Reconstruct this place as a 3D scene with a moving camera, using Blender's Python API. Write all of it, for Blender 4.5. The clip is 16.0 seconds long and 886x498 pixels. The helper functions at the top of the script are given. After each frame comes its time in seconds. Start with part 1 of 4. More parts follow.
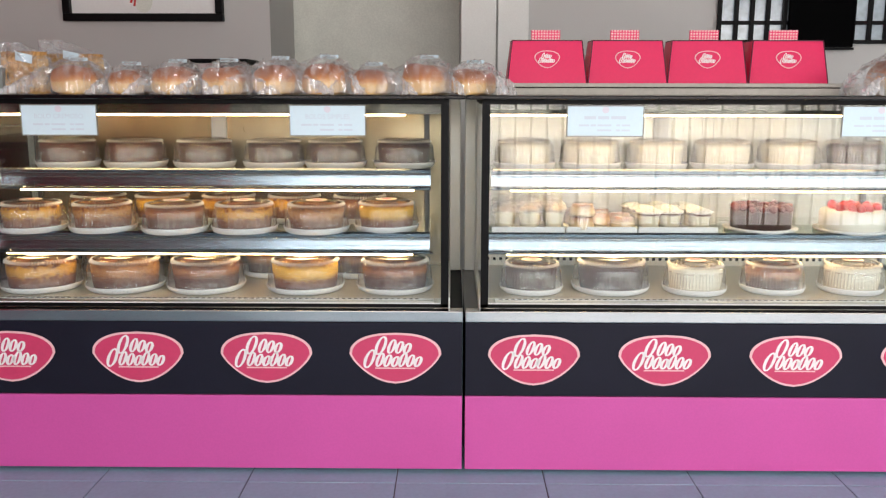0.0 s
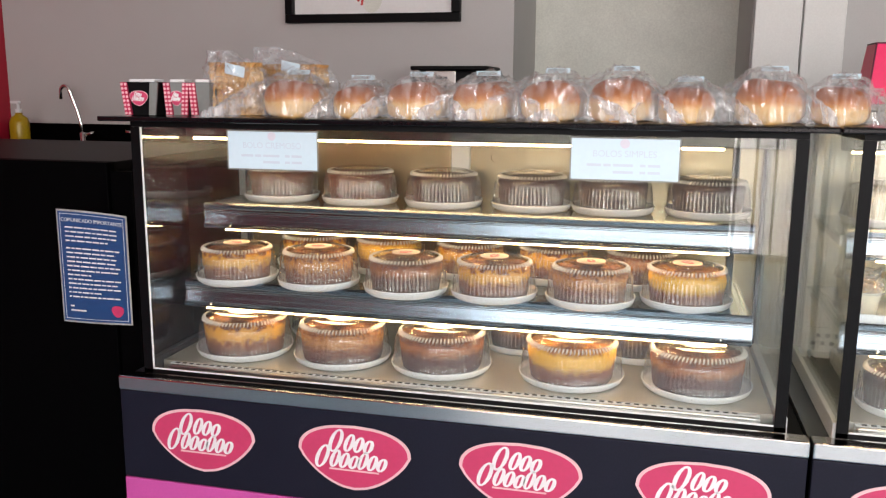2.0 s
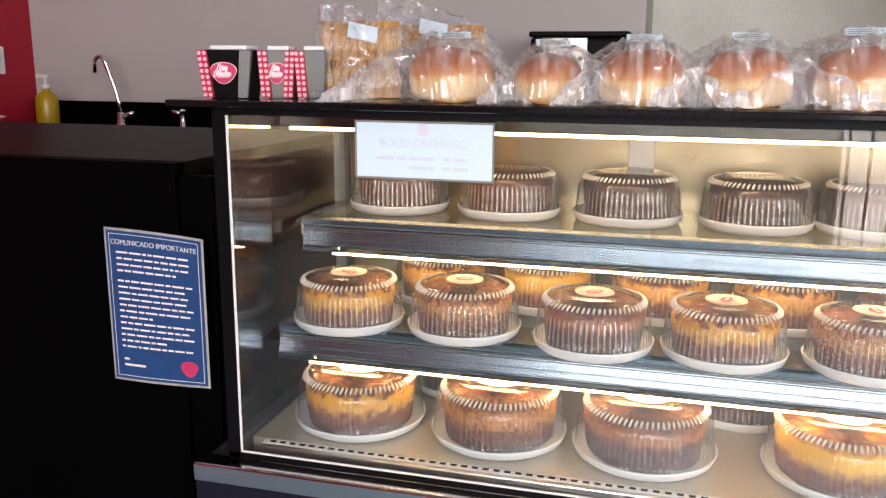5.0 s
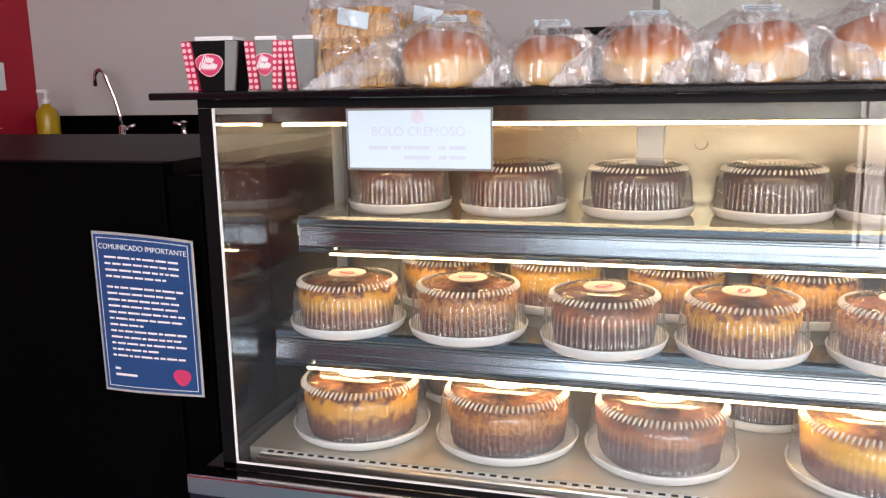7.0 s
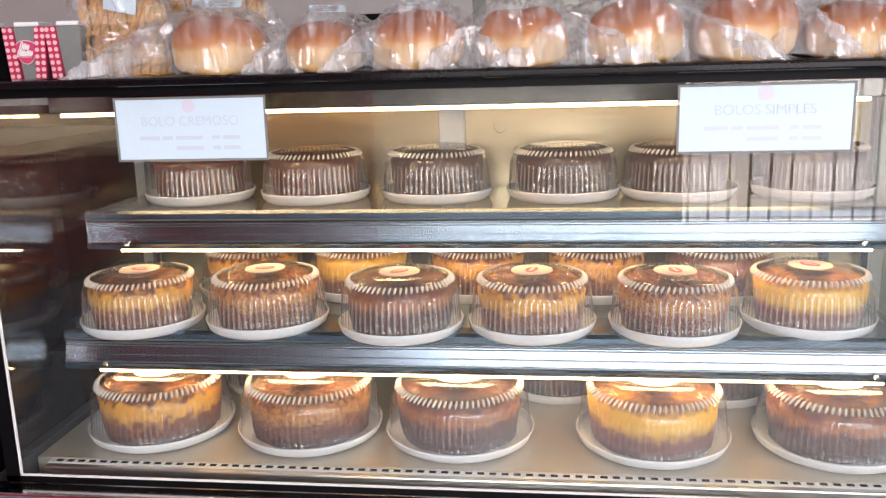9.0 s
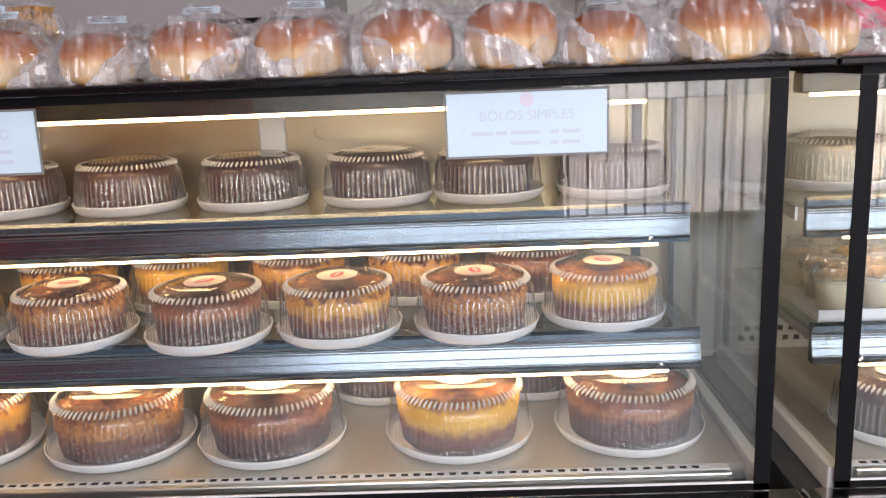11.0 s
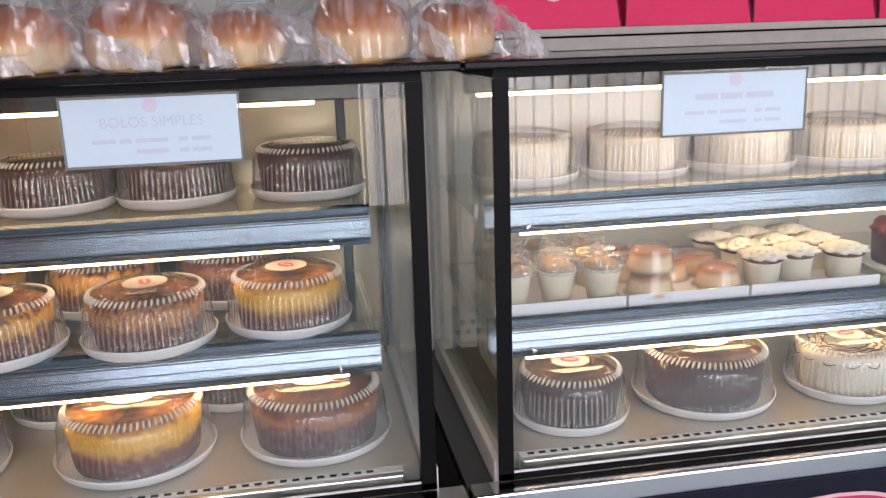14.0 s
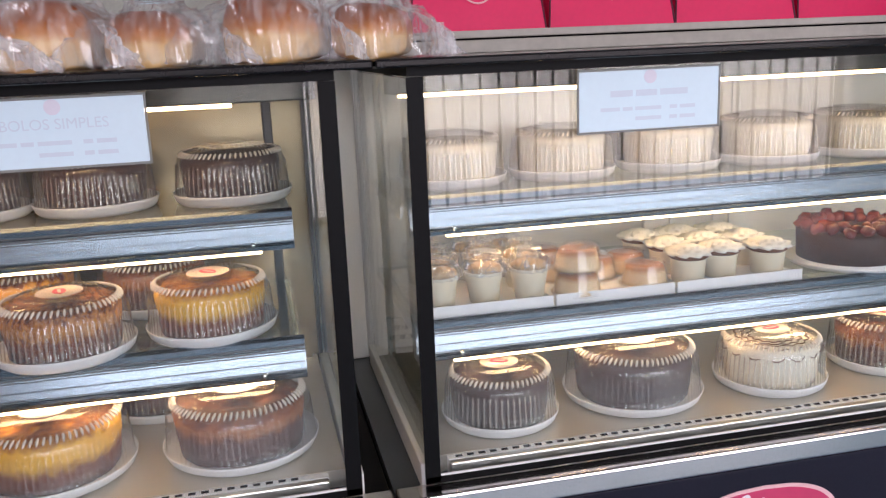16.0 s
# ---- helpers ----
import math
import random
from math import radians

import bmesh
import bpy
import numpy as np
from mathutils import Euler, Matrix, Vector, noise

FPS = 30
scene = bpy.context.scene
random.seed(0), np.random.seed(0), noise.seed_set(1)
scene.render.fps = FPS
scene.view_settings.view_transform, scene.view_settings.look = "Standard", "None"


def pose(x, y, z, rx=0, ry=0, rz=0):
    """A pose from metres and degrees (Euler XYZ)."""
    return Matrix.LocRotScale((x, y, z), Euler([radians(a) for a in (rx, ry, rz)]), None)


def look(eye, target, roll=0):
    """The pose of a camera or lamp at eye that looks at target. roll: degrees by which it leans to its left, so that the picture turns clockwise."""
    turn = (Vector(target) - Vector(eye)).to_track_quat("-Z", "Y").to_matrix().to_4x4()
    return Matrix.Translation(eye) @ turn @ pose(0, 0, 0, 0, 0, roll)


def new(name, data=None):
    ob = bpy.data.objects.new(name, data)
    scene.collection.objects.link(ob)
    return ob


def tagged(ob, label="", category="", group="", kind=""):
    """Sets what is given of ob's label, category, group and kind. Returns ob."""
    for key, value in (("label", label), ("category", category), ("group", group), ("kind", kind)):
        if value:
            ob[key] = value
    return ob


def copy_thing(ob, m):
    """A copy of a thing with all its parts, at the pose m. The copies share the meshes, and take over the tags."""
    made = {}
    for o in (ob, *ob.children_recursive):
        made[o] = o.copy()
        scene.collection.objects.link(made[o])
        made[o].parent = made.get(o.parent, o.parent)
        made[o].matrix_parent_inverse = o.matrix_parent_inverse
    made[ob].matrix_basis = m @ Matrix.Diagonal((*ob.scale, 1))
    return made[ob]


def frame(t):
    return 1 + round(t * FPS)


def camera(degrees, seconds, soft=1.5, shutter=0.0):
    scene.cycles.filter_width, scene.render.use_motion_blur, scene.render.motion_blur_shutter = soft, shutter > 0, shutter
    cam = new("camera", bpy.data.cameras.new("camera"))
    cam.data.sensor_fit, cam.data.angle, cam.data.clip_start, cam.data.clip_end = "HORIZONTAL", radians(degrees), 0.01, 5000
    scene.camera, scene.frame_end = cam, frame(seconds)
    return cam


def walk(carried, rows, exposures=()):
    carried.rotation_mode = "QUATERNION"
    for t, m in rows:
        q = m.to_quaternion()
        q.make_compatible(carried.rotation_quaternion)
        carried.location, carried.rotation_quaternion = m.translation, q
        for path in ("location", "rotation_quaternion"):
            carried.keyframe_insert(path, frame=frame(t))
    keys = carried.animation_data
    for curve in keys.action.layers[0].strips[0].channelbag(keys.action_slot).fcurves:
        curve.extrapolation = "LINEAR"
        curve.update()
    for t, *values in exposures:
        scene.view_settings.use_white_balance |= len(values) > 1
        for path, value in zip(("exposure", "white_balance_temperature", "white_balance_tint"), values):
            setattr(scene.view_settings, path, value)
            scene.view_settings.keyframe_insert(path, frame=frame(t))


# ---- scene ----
cam = camera(54.9, 16.0, soft=1.25)
PATH = [
    (0, (-0.041, -0.05, 1.286), (-0.062, 1.917, 0.925), 0.1),
    (0.5, (-0.124, 0.169, 1.296), (-0.209, 2.134, 0.933), 0.4),
    (1, (-0.226, 0.381, 1.334), (-0.341, 2.345, 0.974), 1.1),
    (1.5, (-0.299, 0.559, 1.33), (-0.513, 2.514, 0.966), 1.2),
    (2, (-0.377, 0.736, 1.349), (-0.849, 2.645, 0.983), 0.4),
    (2.5, (-0.462, 0.88, 1.35), (-1.033, 2.76, 0.978), 0.5),
    (3, (-0.626, 1.028, 1.355), (-1.195, 2.908, 0.978), 0.9),
    (3.5, (-0.755, 1.142, 1.372), (-1.316, 3.023, 0.989), 0.8),
    (4, (-0.817, 1.235, 1.355), (-1.352, 3.119, 0.948), 0.7),
    (4.2, (-0.847, 1.259, 1.361), (-1.356, 3.145, 0.93), 0.8),
    (6.3, (-0.916, 1.383, 1.295), (-1.465, 3.264, 0.891), -0.9),
    (6.5, (-0.916, 1.387, 1.291), (-1.468, 3.269, 0.898), -1.1),
    (7, (-0.893, 1.401, 1.291), (-1.439, 3.285, 0.901), -1.1),
    (7.5, (-0.857, 1.417, 1.288), (-1.327, 3.32, 0.895), -0.7),
    (8, (-0.823, 1.422, 1.292), (-1.186, 3.347, 0.887), -0.3),
    (8.5, (-0.789, 1.428, 1.289), (-1.097, 3.361, 0.877), -0.5),
    (9, (-0.757, 1.436, 1.289), (-1.003, 3.374, 0.86), -1.6),
    (9.2, (-0.749, 1.438, 1.284), (-0.936, 3.382, 0.854), -1.3),
    (11.3, (-0.498, 1.422, 1.299), (-0.545, 3.373, 0.861), -2.3),
    (11.5, (-0.465, 1.417, 1.29), (-0.513, 3.371, 0.864), -2.5),
    (12, (-0.407, 1.423, 1.309), (-0.336, 3.369, 0.853), -2.1),
    (12.5, (-0.351, 1.436, 1.292), (-0.216, 3.381, 0.846), -1.7),
    (13, (-0.297, 1.439, 1.296), (-0.097, 3.377, 0.845), -1.9),
    (13.5, (-0.278, 1.448, 1.305), (0.004, 3.373, 0.838), -1.7),
    (14, (-0.242, 1.453, 1.313), (0.076, 3.367, 0.83), -1.9),
    (14.5, (-0.221, 1.451, 1.308), (0.113, 3.365, 0.831), -2.3),
    (15, (-0.213, 1.451, 1.291), (0.153, 3.363, 0.833), -2.4),
    (15.5, (-0.197, 1.452, 1.296), (0.192, 3.358, 0.83), -2.4),
    (16, (-0.18, 1.448, 1.29), (0.235, 3.35, 0.831), -2.4),
]
walk(cam, [(t, look(eye, target, roll)) for t, eye, target, roll in PATH], exposures=[(0, -0.06, 7400, 20), (1, 0.02, 7400, 20), (2, 0.18, 7400, 22), (3, 0.38, 7400, 25), (7, 0.38, 7250, 26), (9, 0.28, 7150, 27), (12.5, -0.20, 6850, 28), (16, -0.34, 6850, 30)])

# ---- daylight through the shop front, and the sky ----
world = bpy.data.worlds.new("sky")
scene.world = world
world.use_nodes = True
wn = world.node_tree.nodes
sky = wn.new("ShaderNodeTexSky")
sky.sky_type, sky.sun_disc = "NISHITA", False
sky.sun_elevation, sky.sun_rotation = radians(48), radians(0)
wn["Background"].inputs[1].default_value = 0.12
world.node_tree.links.new(sky.outputs[0], wn["Background"].inputs[0])
sun = new("sun", bpy.data.lights.new("sun", "SUN"))
sun.data.energy, sun.data.angle, sun.data.color = 2.0, radians(10), (1, 0.95, 0.88)
sun.matrix_world = look((0, 6, 7), (0, 0, 0))
day = new("shop_front_daylight", bpy.data.lights.new("shop_front_daylight", "AREA"))
day.data.shape, day.data.size, day.data.size_y = "RECTANGLE", 6.4, 1.2
day.data.energy, day.data.color = 250, (0.90, 0.96, 1.0)
day.matrix_world = look((1.40, -2.32, 1.88), (1.40, 3, 1.3))

low = new("gate_daylight", bpy.data.lights.new("gate_daylight", "AREA"))
low.data.shape, low.data.size, low.data.size_y = "RECTANGLE", 4.4, 1.15
low.data.energy, low.data.color = 66, (0.95, 0.98, 1.0)
low.matrix_world = look((2.42, -2.32, 0.66), (2.42, 3, 0.66))

# ---- materials ----


def mat(name, color, rough=0.5, metal=0.0, var=0.12, scale=8.0, fine=90.0, bump=0.05, spec=0.5, coat=0.0):
    """A surface with two scales of colour variation and a fine relief."""
    m = bpy.data.materials.new(name)
    m.use_nodes = True
    n, l = m.node_tree.nodes, m.node_tree.links
    b = n["Principled BSDF"]
    b.inputs["Roughness"].default_value, b.inputs["Metallic"].default_value = rough, metal
    b.inputs["Specular IOR Level"].default_value, b.inputs["Coat Weight"].default_value = spec, coat
    co = n.new("ShaderNodeTexCoord")
    big, small = n.new("ShaderNodeTexNoise"), n.new("ShaderNodeTexNoise")
    big.inputs["Scale"].default_value, small.inputs["Scale"].default_value = scale, fine
    big.inputs["Detail"].default_value = 4
    l.new(co.outputs["Object"], big.inputs["Vector"])
    l.new(co.outputs["Object"], small.inputs["Vector"])
    add = n.new("ShaderNodeMath")
    add.operation = "ADD"
    l.new(big.outputs["Fac"], add.inputs[0])
    l.new(small.outputs["Fac"], add.inputs[1])
    ramp = n.new("ShaderNodeMapRange")
    ramp.inputs[1].default_value, ramp.inputs[2].default_value = 0.6, 1.4
    ramp.inputs[3].default_value, ramp.inputs[4].default_value = 1 - var, 1 + var
    l.new(add.outputs[0], ramp.inputs[0])
    mul = n.new("ShaderNodeMix")
    mul.data_type, mul.blend_type = "RGBA", "MULTIPLY"
    mul.inputs["Factor"].default_value = 1
    mul.inputs[6].default_value = (*color, 1)
    l.new(ramp.outputs[0], mul.inputs[7])
    l.new(mul.outputs[2], b.inputs["Base Color"])
    if bump:
        bp = n.new("ShaderNodeBump")
        bp.inputs["Strength"].default_value, bp.inputs["Distance"].default_value = bump, 0.004
        l.new(small.outputs["Fac"], bp.inputs["Height"])
        l.new(bp.outputs[0], b.inputs["Normal"])
    return m


def layered(name, stops, rough=0.6, scale=60.0, mix=0.18, bump=0.25):
    """Baked goods: colours from the foot to the crown of the piece, broken up by crumb noise."""
    m = bpy.data.materials.new(name)
    m.use_nodes = True
    n, l = m.node_tree.nodes, m.node_tree.links
    b = n["Principled BSDF"]
    b.inputs["Roughness"].default_value = rough
    co, sep = n.new("ShaderNodeTexCoord"), n.new("ShaderNodeSeparateXYZ")
    l.new(co.outputs["Generated"], sep.inputs[0])
    no = n.new("ShaderNodeTexNoise")
    no.inputs["Scale"].default_value, no.inputs["Detail"].default_value = scale, 6
    info, off = n.new("ShaderNodeObjectInfo"), n.new("ShaderNodeVectorMath")
    l.new(co.outputs["Object"], off.inputs[0])
    l.new(info.outputs["Random"], off.inputs[1])
    l.new(off.outputs[0], no.inputs["Vector"])
    ma = n.new("ShaderNodeMath")
    ma.operation = "MULTIPLY_ADD"
    ma.inputs[1].default_value = mix * 2
    l.new(no.outputs["Fac"], ma.inputs[0])
    ad = n.new("ShaderNodeMath")
    ad.inputs[1].default_value = -mix
    l.new(sep.outputs["Z"], ad.inputs[0])
    l.new(ad.outputs[0], ma.inputs[2])
    cr = n.new("ShaderNodeValToRGB")
    els = cr.color_ramp.elements
    els[0].position, els[0].color = stops[0][0], (*stops[0][1], 1)
    els[1].position, els[1].color = stops[-1][0], (*stops[-1][1], 1)
    for p, c in stops[1:-1]:
        e = els.new(p)
        e.color = (*c, 1)
    l.new(ma.outputs[0], cr.inputs[0])
    l.new(cr.outputs[0], b.inputs["Base Color"])
    bp = n.new("ShaderNodeBump")
    bp.inputs["Strength"].default_value, bp.inputs["Distance"].default_value = bump, 0.006
    l.new(no.outputs["Fac"], bp.inputs["Height"])
    l.new(bp.outputs[0], b.inputs["Normal"])
    return m


def clear(name, tint, gloss, rough, haze, ior=1.45, bump=0.0, bump_scale=30.0, crease=0.0, scatter=(0.85, 0.87, 0.9), edge=1.5):
    """Thin clear sheet: light passes, Fresnel drives the gloss, a little haze scatters."""
    m = bpy.data.materials.new(name)
    m.use_nodes = True
    n, l = m.node_tree.nodes, m.node_tree.links
    n.remove(n["Principled BSDF"])
    tr, gl, df = n.new("ShaderNodeBsdfTransparent"), n.new("ShaderNodeBsdfGlossy"), n.new("ShaderNodeBsdfDiffuse")
    tr.inputs[0].default_value, gl.inputs[0].default_value = (*tint, 1), (gloss, gloss, gloss, 1)
    gl.inputs["Roughness"].default_value = rough
    df.inputs[0].default_value = (*scatter, 1)
    fr = n.new("ShaderNodeLayerWeight")
    fr.inputs["Blend"].default_value = 0.5
    f0 = ((ior - 1) / (ior + 1)) ** 2
    pw, sc = n.new("ShaderNodeMath"), n.new("ShaderNodeMath")
    pw.operation, sc.operation = "POWER", "MULTIPLY_ADD"
    pw.inputs[1].default_value, sc.inputs[1].default_value, sc.inputs[2].default_value = 5, 1 - f0, f0
    l.new(fr.outputs["Facing"], pw.inputs[0])
    l.new(pw.outputs[0], sc.inputs[0])
    a, b = n.new("ShaderNodeMixShader"), n.new("ShaderNodeMixShader")
    a.inputs[0].default_value = haze
    l.new(tr.outputs[0], a.inputs[1])
    l.new(df.outputs[0], a.inputs[2])
    l.new(sc.outputs[0], b.inputs[0])
    l.new(a.outputs[0], b.inputs[1])
    l.new(gl.outputs[0], b.inputs[2])
    l.new(b.outputs[0], n["Material Output"].inputs[0])
    if bump:
        co, wob, mixv = n.new("ShaderNodeTexCoord"), n.new("ShaderNodeTexNoise"), n.new("ShaderNodeVectorMath")
        wob.inputs["Scale"].default_value = 9
        mixv.operation = "MULTIPLY_ADD"
        mixv.inputs[1].default_value = (0.10, 0.10, 0.10)
        l.new(co.outputs["Object"], wob.inputs["Vector"])
        l.new(wob.outputs["Color"], mixv.inputs[0])
        l.new(co.outputs["Object"], mixv.inputs[2])
        no, ed = n.new("ShaderNodeTexVoronoi"), n.new("ShaderNodeTexVoronoi")
        ed.feature = "DISTANCE_TO_EDGE"
        no.inputs["Scale"].default_value, ed.inputs["Scale"].default_value = bump_scale, bump_scale
        bp, mr = n.new("ShaderNodeBump"), n.new("ShaderNodeMapRange")
        bp.inputs["Strength"].default_value, bp.inputs["Distance"].default_value = bump, 0.02
        l.new(mixv.outputs[0], no.inputs["Vector"])
        l.new(mixv.outputs[0], ed.inputs["Vector"])
        l.new(no.outputs["Distance"], bp.inputs["Height"])
        l.new(bp.outputs[0], gl.inputs["Normal"])
        l.new(bp.outputs[0], fr.inputs["Normal"])
        l.new(ed.outputs["Distance"], mr.inputs[0])
        mr.inputs[1].default_value, mr.inputs[2].default_value = 0.0, 0.05
        mr.inputs[3].default_value, mr.inputs[4].default_value = haze + crease * edge, haze
        pat, pm, ps = n.new("ShaderNodeTexNoise"), n.new("ShaderNodeMapRange"), n.new("ShaderNodeMath")
        pat.inputs["Scale"].default_value, pat.inputs["Detail"].default_value, pat.inputs["Distortion"].default_value = 24, 4, 0.8
        pm.inputs[1].default_value, pm.inputs[2].default_value = 0.50, 0.72
        pm.inputs[3].default_value, pm.inputs[4].default_value = 0.0, crease * 1.6
        st = n.new("ShaderNodeMapping")
        st.inputs["Scale"].default_value, st.inputs["Rotation"].default_value = (2.6, 1.0, 0.45), (0.2, 0.5, 0.3)
        l.new(co.outputs["Object"], st.inputs["Vector"])
        l.new(st.outputs[0], pat.inputs["Vector"])
        l.new(pat.outputs["Fac"], pm.inputs[0])
        l.new(mr.outputs[0], ps.inputs[0])
        l.new(pm.outputs[0], ps.inputs[1])
        l.new(ps.outputs[0], a.inputs[0])
    return m


def glow(name, color, strength):
    m = bpy.data.materials.new(name)
    m.use_nodes = True
    n, l = m.node_tree.nodes, m.node_tree.links
    e = n.new("ShaderNodeEmission")
    e.inputs[0].default_value, e.inputs[1].default_value = (*color, 1), strength
    l.new(e.outputs[0], n["Material Output"].inputs[0])
    return m


WALL = mat("wall_paint_grey", (0.52, 0.505, 0.49), 0.75, var=0.05, scale=2, fine=160, bump=0.08)
WALL_LIGHT = mat("wall_paint_light", (0.79, 0.79, 0.76), 0.7, var=0.05, scale=2, fine=160, bump=0.08)
PANEL_GREEN = mat("door_panel_green_grey", (0.72, 0.73, 0.66), 0.65, var=0.12, scale=5, fine=120, bump=0.1)
RED_WALL = mat("wall_paint_red", (0.40, 0.006, 0.024), 0.6, var=0.08, scale=2, fine=140, bump=0.06)
CEIL = mat("ceiling_white", (0.75, 0.75, 0.73), 0.8, var=0.03)
TILE = mat("floor_tile_blue_grey", (0.24, 0.41, 0.50), 0.28, var=0.10, scale=5, fine=60, bump=0.02)
GROUT = mat("grout_dark", (0.10, 0.11, 0.12), 0.9)
NAVY = mat("panel_blue_black", (0.009, 0.009, 0.019), 0.5, spec=0.2, var=0.2, scale=4, fine=200, bump=0.02)
PINK = mat("panel_pink", (0.63, 0.085, 0.35), 0.5, var=0.05, scale=3, fine=150, bump=0.02)
BLACK = mat("black_laminate", (0.0010, 0.0010, 0.0012), 0.6, var=0.2, spec=0.02, bump=0.0)
SLAB = mat("black_polished_slab", (0.006, 0.005, 0.006), 0.10, var=0.3, fine=200, bump=0.0, spec=0.22)
FRAME = mat("black_frame", (0.0025, 0.0025, 0.003), 0.5, var=0.2, bump=0.0, spec=0.12)
STEEL = mat("stainless_steel", (0.62, 0.61, 0.58), 0.28, 1.0, var=0.06, scale=3, fine=250, bump=0.02)
# Steel back: warm strip light and uneven sheen are put into the colour.
BACK = mat("inner_back_warm_lit", (0.46, 0.37, 0.235), 0.27, 0.62, var=0.18, scale=2.2, fine=250, bump=0.02)
PALE_STEEL = mat("pale_painted_sheet", (0.74, 0.75, 0.72), 0.34, 0.0, var=0.06, scale=3, fine=250, bump=0.02)
DECK_STEEL = mat("deck_warm_steel", (0.56, 0.52, 0.45), 0.36, 0.55, var=0.10, scale=4, fine=250, bump=0.02)
# Steel with the dark reflection of its surroundings put into the colour.
DARKENED_STEEL = mat("steel_darkened", (0.10, 0.11, 0.12), 0.32, 0.5, var=0.08, scale=3, fine=250, bump=0.02)
BACK_PALE = mat("inner_back_pale", (0.76, 0.75, 0.69), 0.4, 0.35, var=0.06, scale=3, fine=250, bump=0.02)
ALU = mat("aluminium_rail", (0.22, 0.265, 0.315), 0.24, 1.0, var=0.06, scale=4, fine=200, bump=0.01)
GREY_LINE = mat("rail_groove_grey", (0.10, 0.11, 0.12), 0.5)
VALANCE = mat("valance_dull_steel", (0.11, 0.105, 0.095), 0.22, 1.0, var=0.15, scale=3, fine=200, bump=0.02)
TRIM_STEEL = mat("polished_trim_steel", (0.60, 0.58, 0.57), 0.14, 1.0, var=0.06, scale=3, fine=250, bump=0.02)
WHITE = mat("white_plastic", (0.80, 0.80, 0.79), 0.4, var=0.03, bump=0.0)
PAPER = mat("white_paper", (0.62, 0.77, 0.84), 0.55, var=0.02, bump=0.0)
FAINT = mat("faint_grey_print", (0.58, 0.66, 0.74), 0.6, var=0.02, bump=0.0)
FAINT_PINK = mat("faint_pink_print", (0.68, 0.66, 0.74), 0.6, var=0.02, bump=0.0)
LABEL = mat("cream_label_paper", (0.50, 0.42, 0.38), 0.6, var=0.05, bump=0.0)
BOARD = mat("white_cake_board", (0.80, 0.81, 0.83), 0.5, var=0.04, bump=0.0)
ROSE = mat("logo_rose", (0.62, 0.045, 0.13), 0.45, var=0.05, bump=0.0)
ROSE_LIGHT = mat("logo_border_rose", (0.85, 0.50, 0.52), 0.45, var=0.04, bump=0.0)
LOGO_WHITE = mat("logo_white", (0.85, 0.80, 0.80), 0.5, var=0.02, bump=0.0)
BOX_PINK = mat("carton_pink", (0.80, 0.010, 0.105), 0.38, spec=0.42, var=0.05, scale=5, bump=0.01)
STRIP = mat("carton_strip_crimson", (0.55, 0.015, 0.075), 0.5, var=0.05, bump=0.0)
BOX_EDGE = mat("carton_edge_dark", (0.10, 0.01, 0.03), 0.6)
BLUE = mat("notice_blue", (0.009, 0.062, 0.19), 0.45, var=0.06, bump=0.0)
CHROME = mat("chrome", (0.75, 0.75, 0.74), 0.12, 1.0, var=0.04, bump=0.0)
YELLOW = mat("yellow_soap", (0.42, 0.27, 0.008), 0.3, var=0.08, bump=0.0)
CUP_GREY = mat("carton_grey", (0.20, 0.21, 0.20), 0.6, var=0.08)
GLASS = clear("case_glass", (0.965, 0.985, 0.975), 0.9, 0.0, 0.004)
SIDE_GLASS = clear("side_glass", (0.955, 0.98, 0.965), 1.0, 0.0, 0.004, ior=1.8)
SHELF_GLASS = clear("shelf_glass", (0.86, 0.93, 0.90), 0.8, 0.05, 0.05)
# Bluish scatter stands in for the outdoor reflection on the covers.
DOME = clear("dome_plastic_sky_haze", (0.975, 0.97, 0.965), 0.95, 0.08, 0.042, ior=1.55, scatter=(0.78, 0.84, 0.95))
# Ribs and beads: pale warm haze paints the glints of lamps and daylight.
RIB = clear("dome_rib_glint", (0.95, 0.93, 0.89), 1.0, 0.08, 0.28, ior=1.8, scatter=(0.95, 0.86, 0.72))
RIB_SOFT = clear("dome_rib_shallow_glint", (0.96, 0.94, 0.91), 1.0, 0.08, 0.13, ior=1.65, scatter=(0.90, 0.88, 0.86))
BEAD = clear("dome_bead_glint", (0.95, 0.93, 0.89), 1.0, 0.08, 0.60, ior=1.8, scatter=(0.95, 0.88, 0.78))
# Lids: warm scatter adds to the cream sheen from the strips.
LID_TOP = clear("dome_lid_plateau", (0.97, 0.965, 0.96), 0.60, 0.10, 0.05, ior=1.6, scatter=(0.95, 0.90, 0.80))
LID = clear("dome_lid", (0.97, 0.965, 0.96), 0.24, 0.06, 0.045, ior=1.5, scatter=(0.95, 0.90, 0.80))
BOARD_BEIGE = mat("board_edge_beige_grey", (0.47, 0.44, 0.39), 0.7, var=0.12, scale=9, fine=60, bump=0.04)
BAG = clear("bag_film", (0.97, 0.975, 0.98), 1.0, 0.10, 0.06, ior=1.75, bump=0.6, bump_scale=19, crease=0.16)
WRAP = clear("bread_film", (0.985, 0.985, 0.985), 1.0, 0.15, 0.07, ior=1.65, bump=0.20, bump_scale=24, crease=0.13, scatter=(0.94, 0.93, 0.92), edge=0.15)
FLAP = clear("bread_film_doubled", (0.96, 0.96, 0.97), 1.0, 0.15, 0.27, ior=1.65, bump=0.22, bump_scale=26, crease=0.16, scatter=(0.92, 0.92, 0.92), edge=0.3)
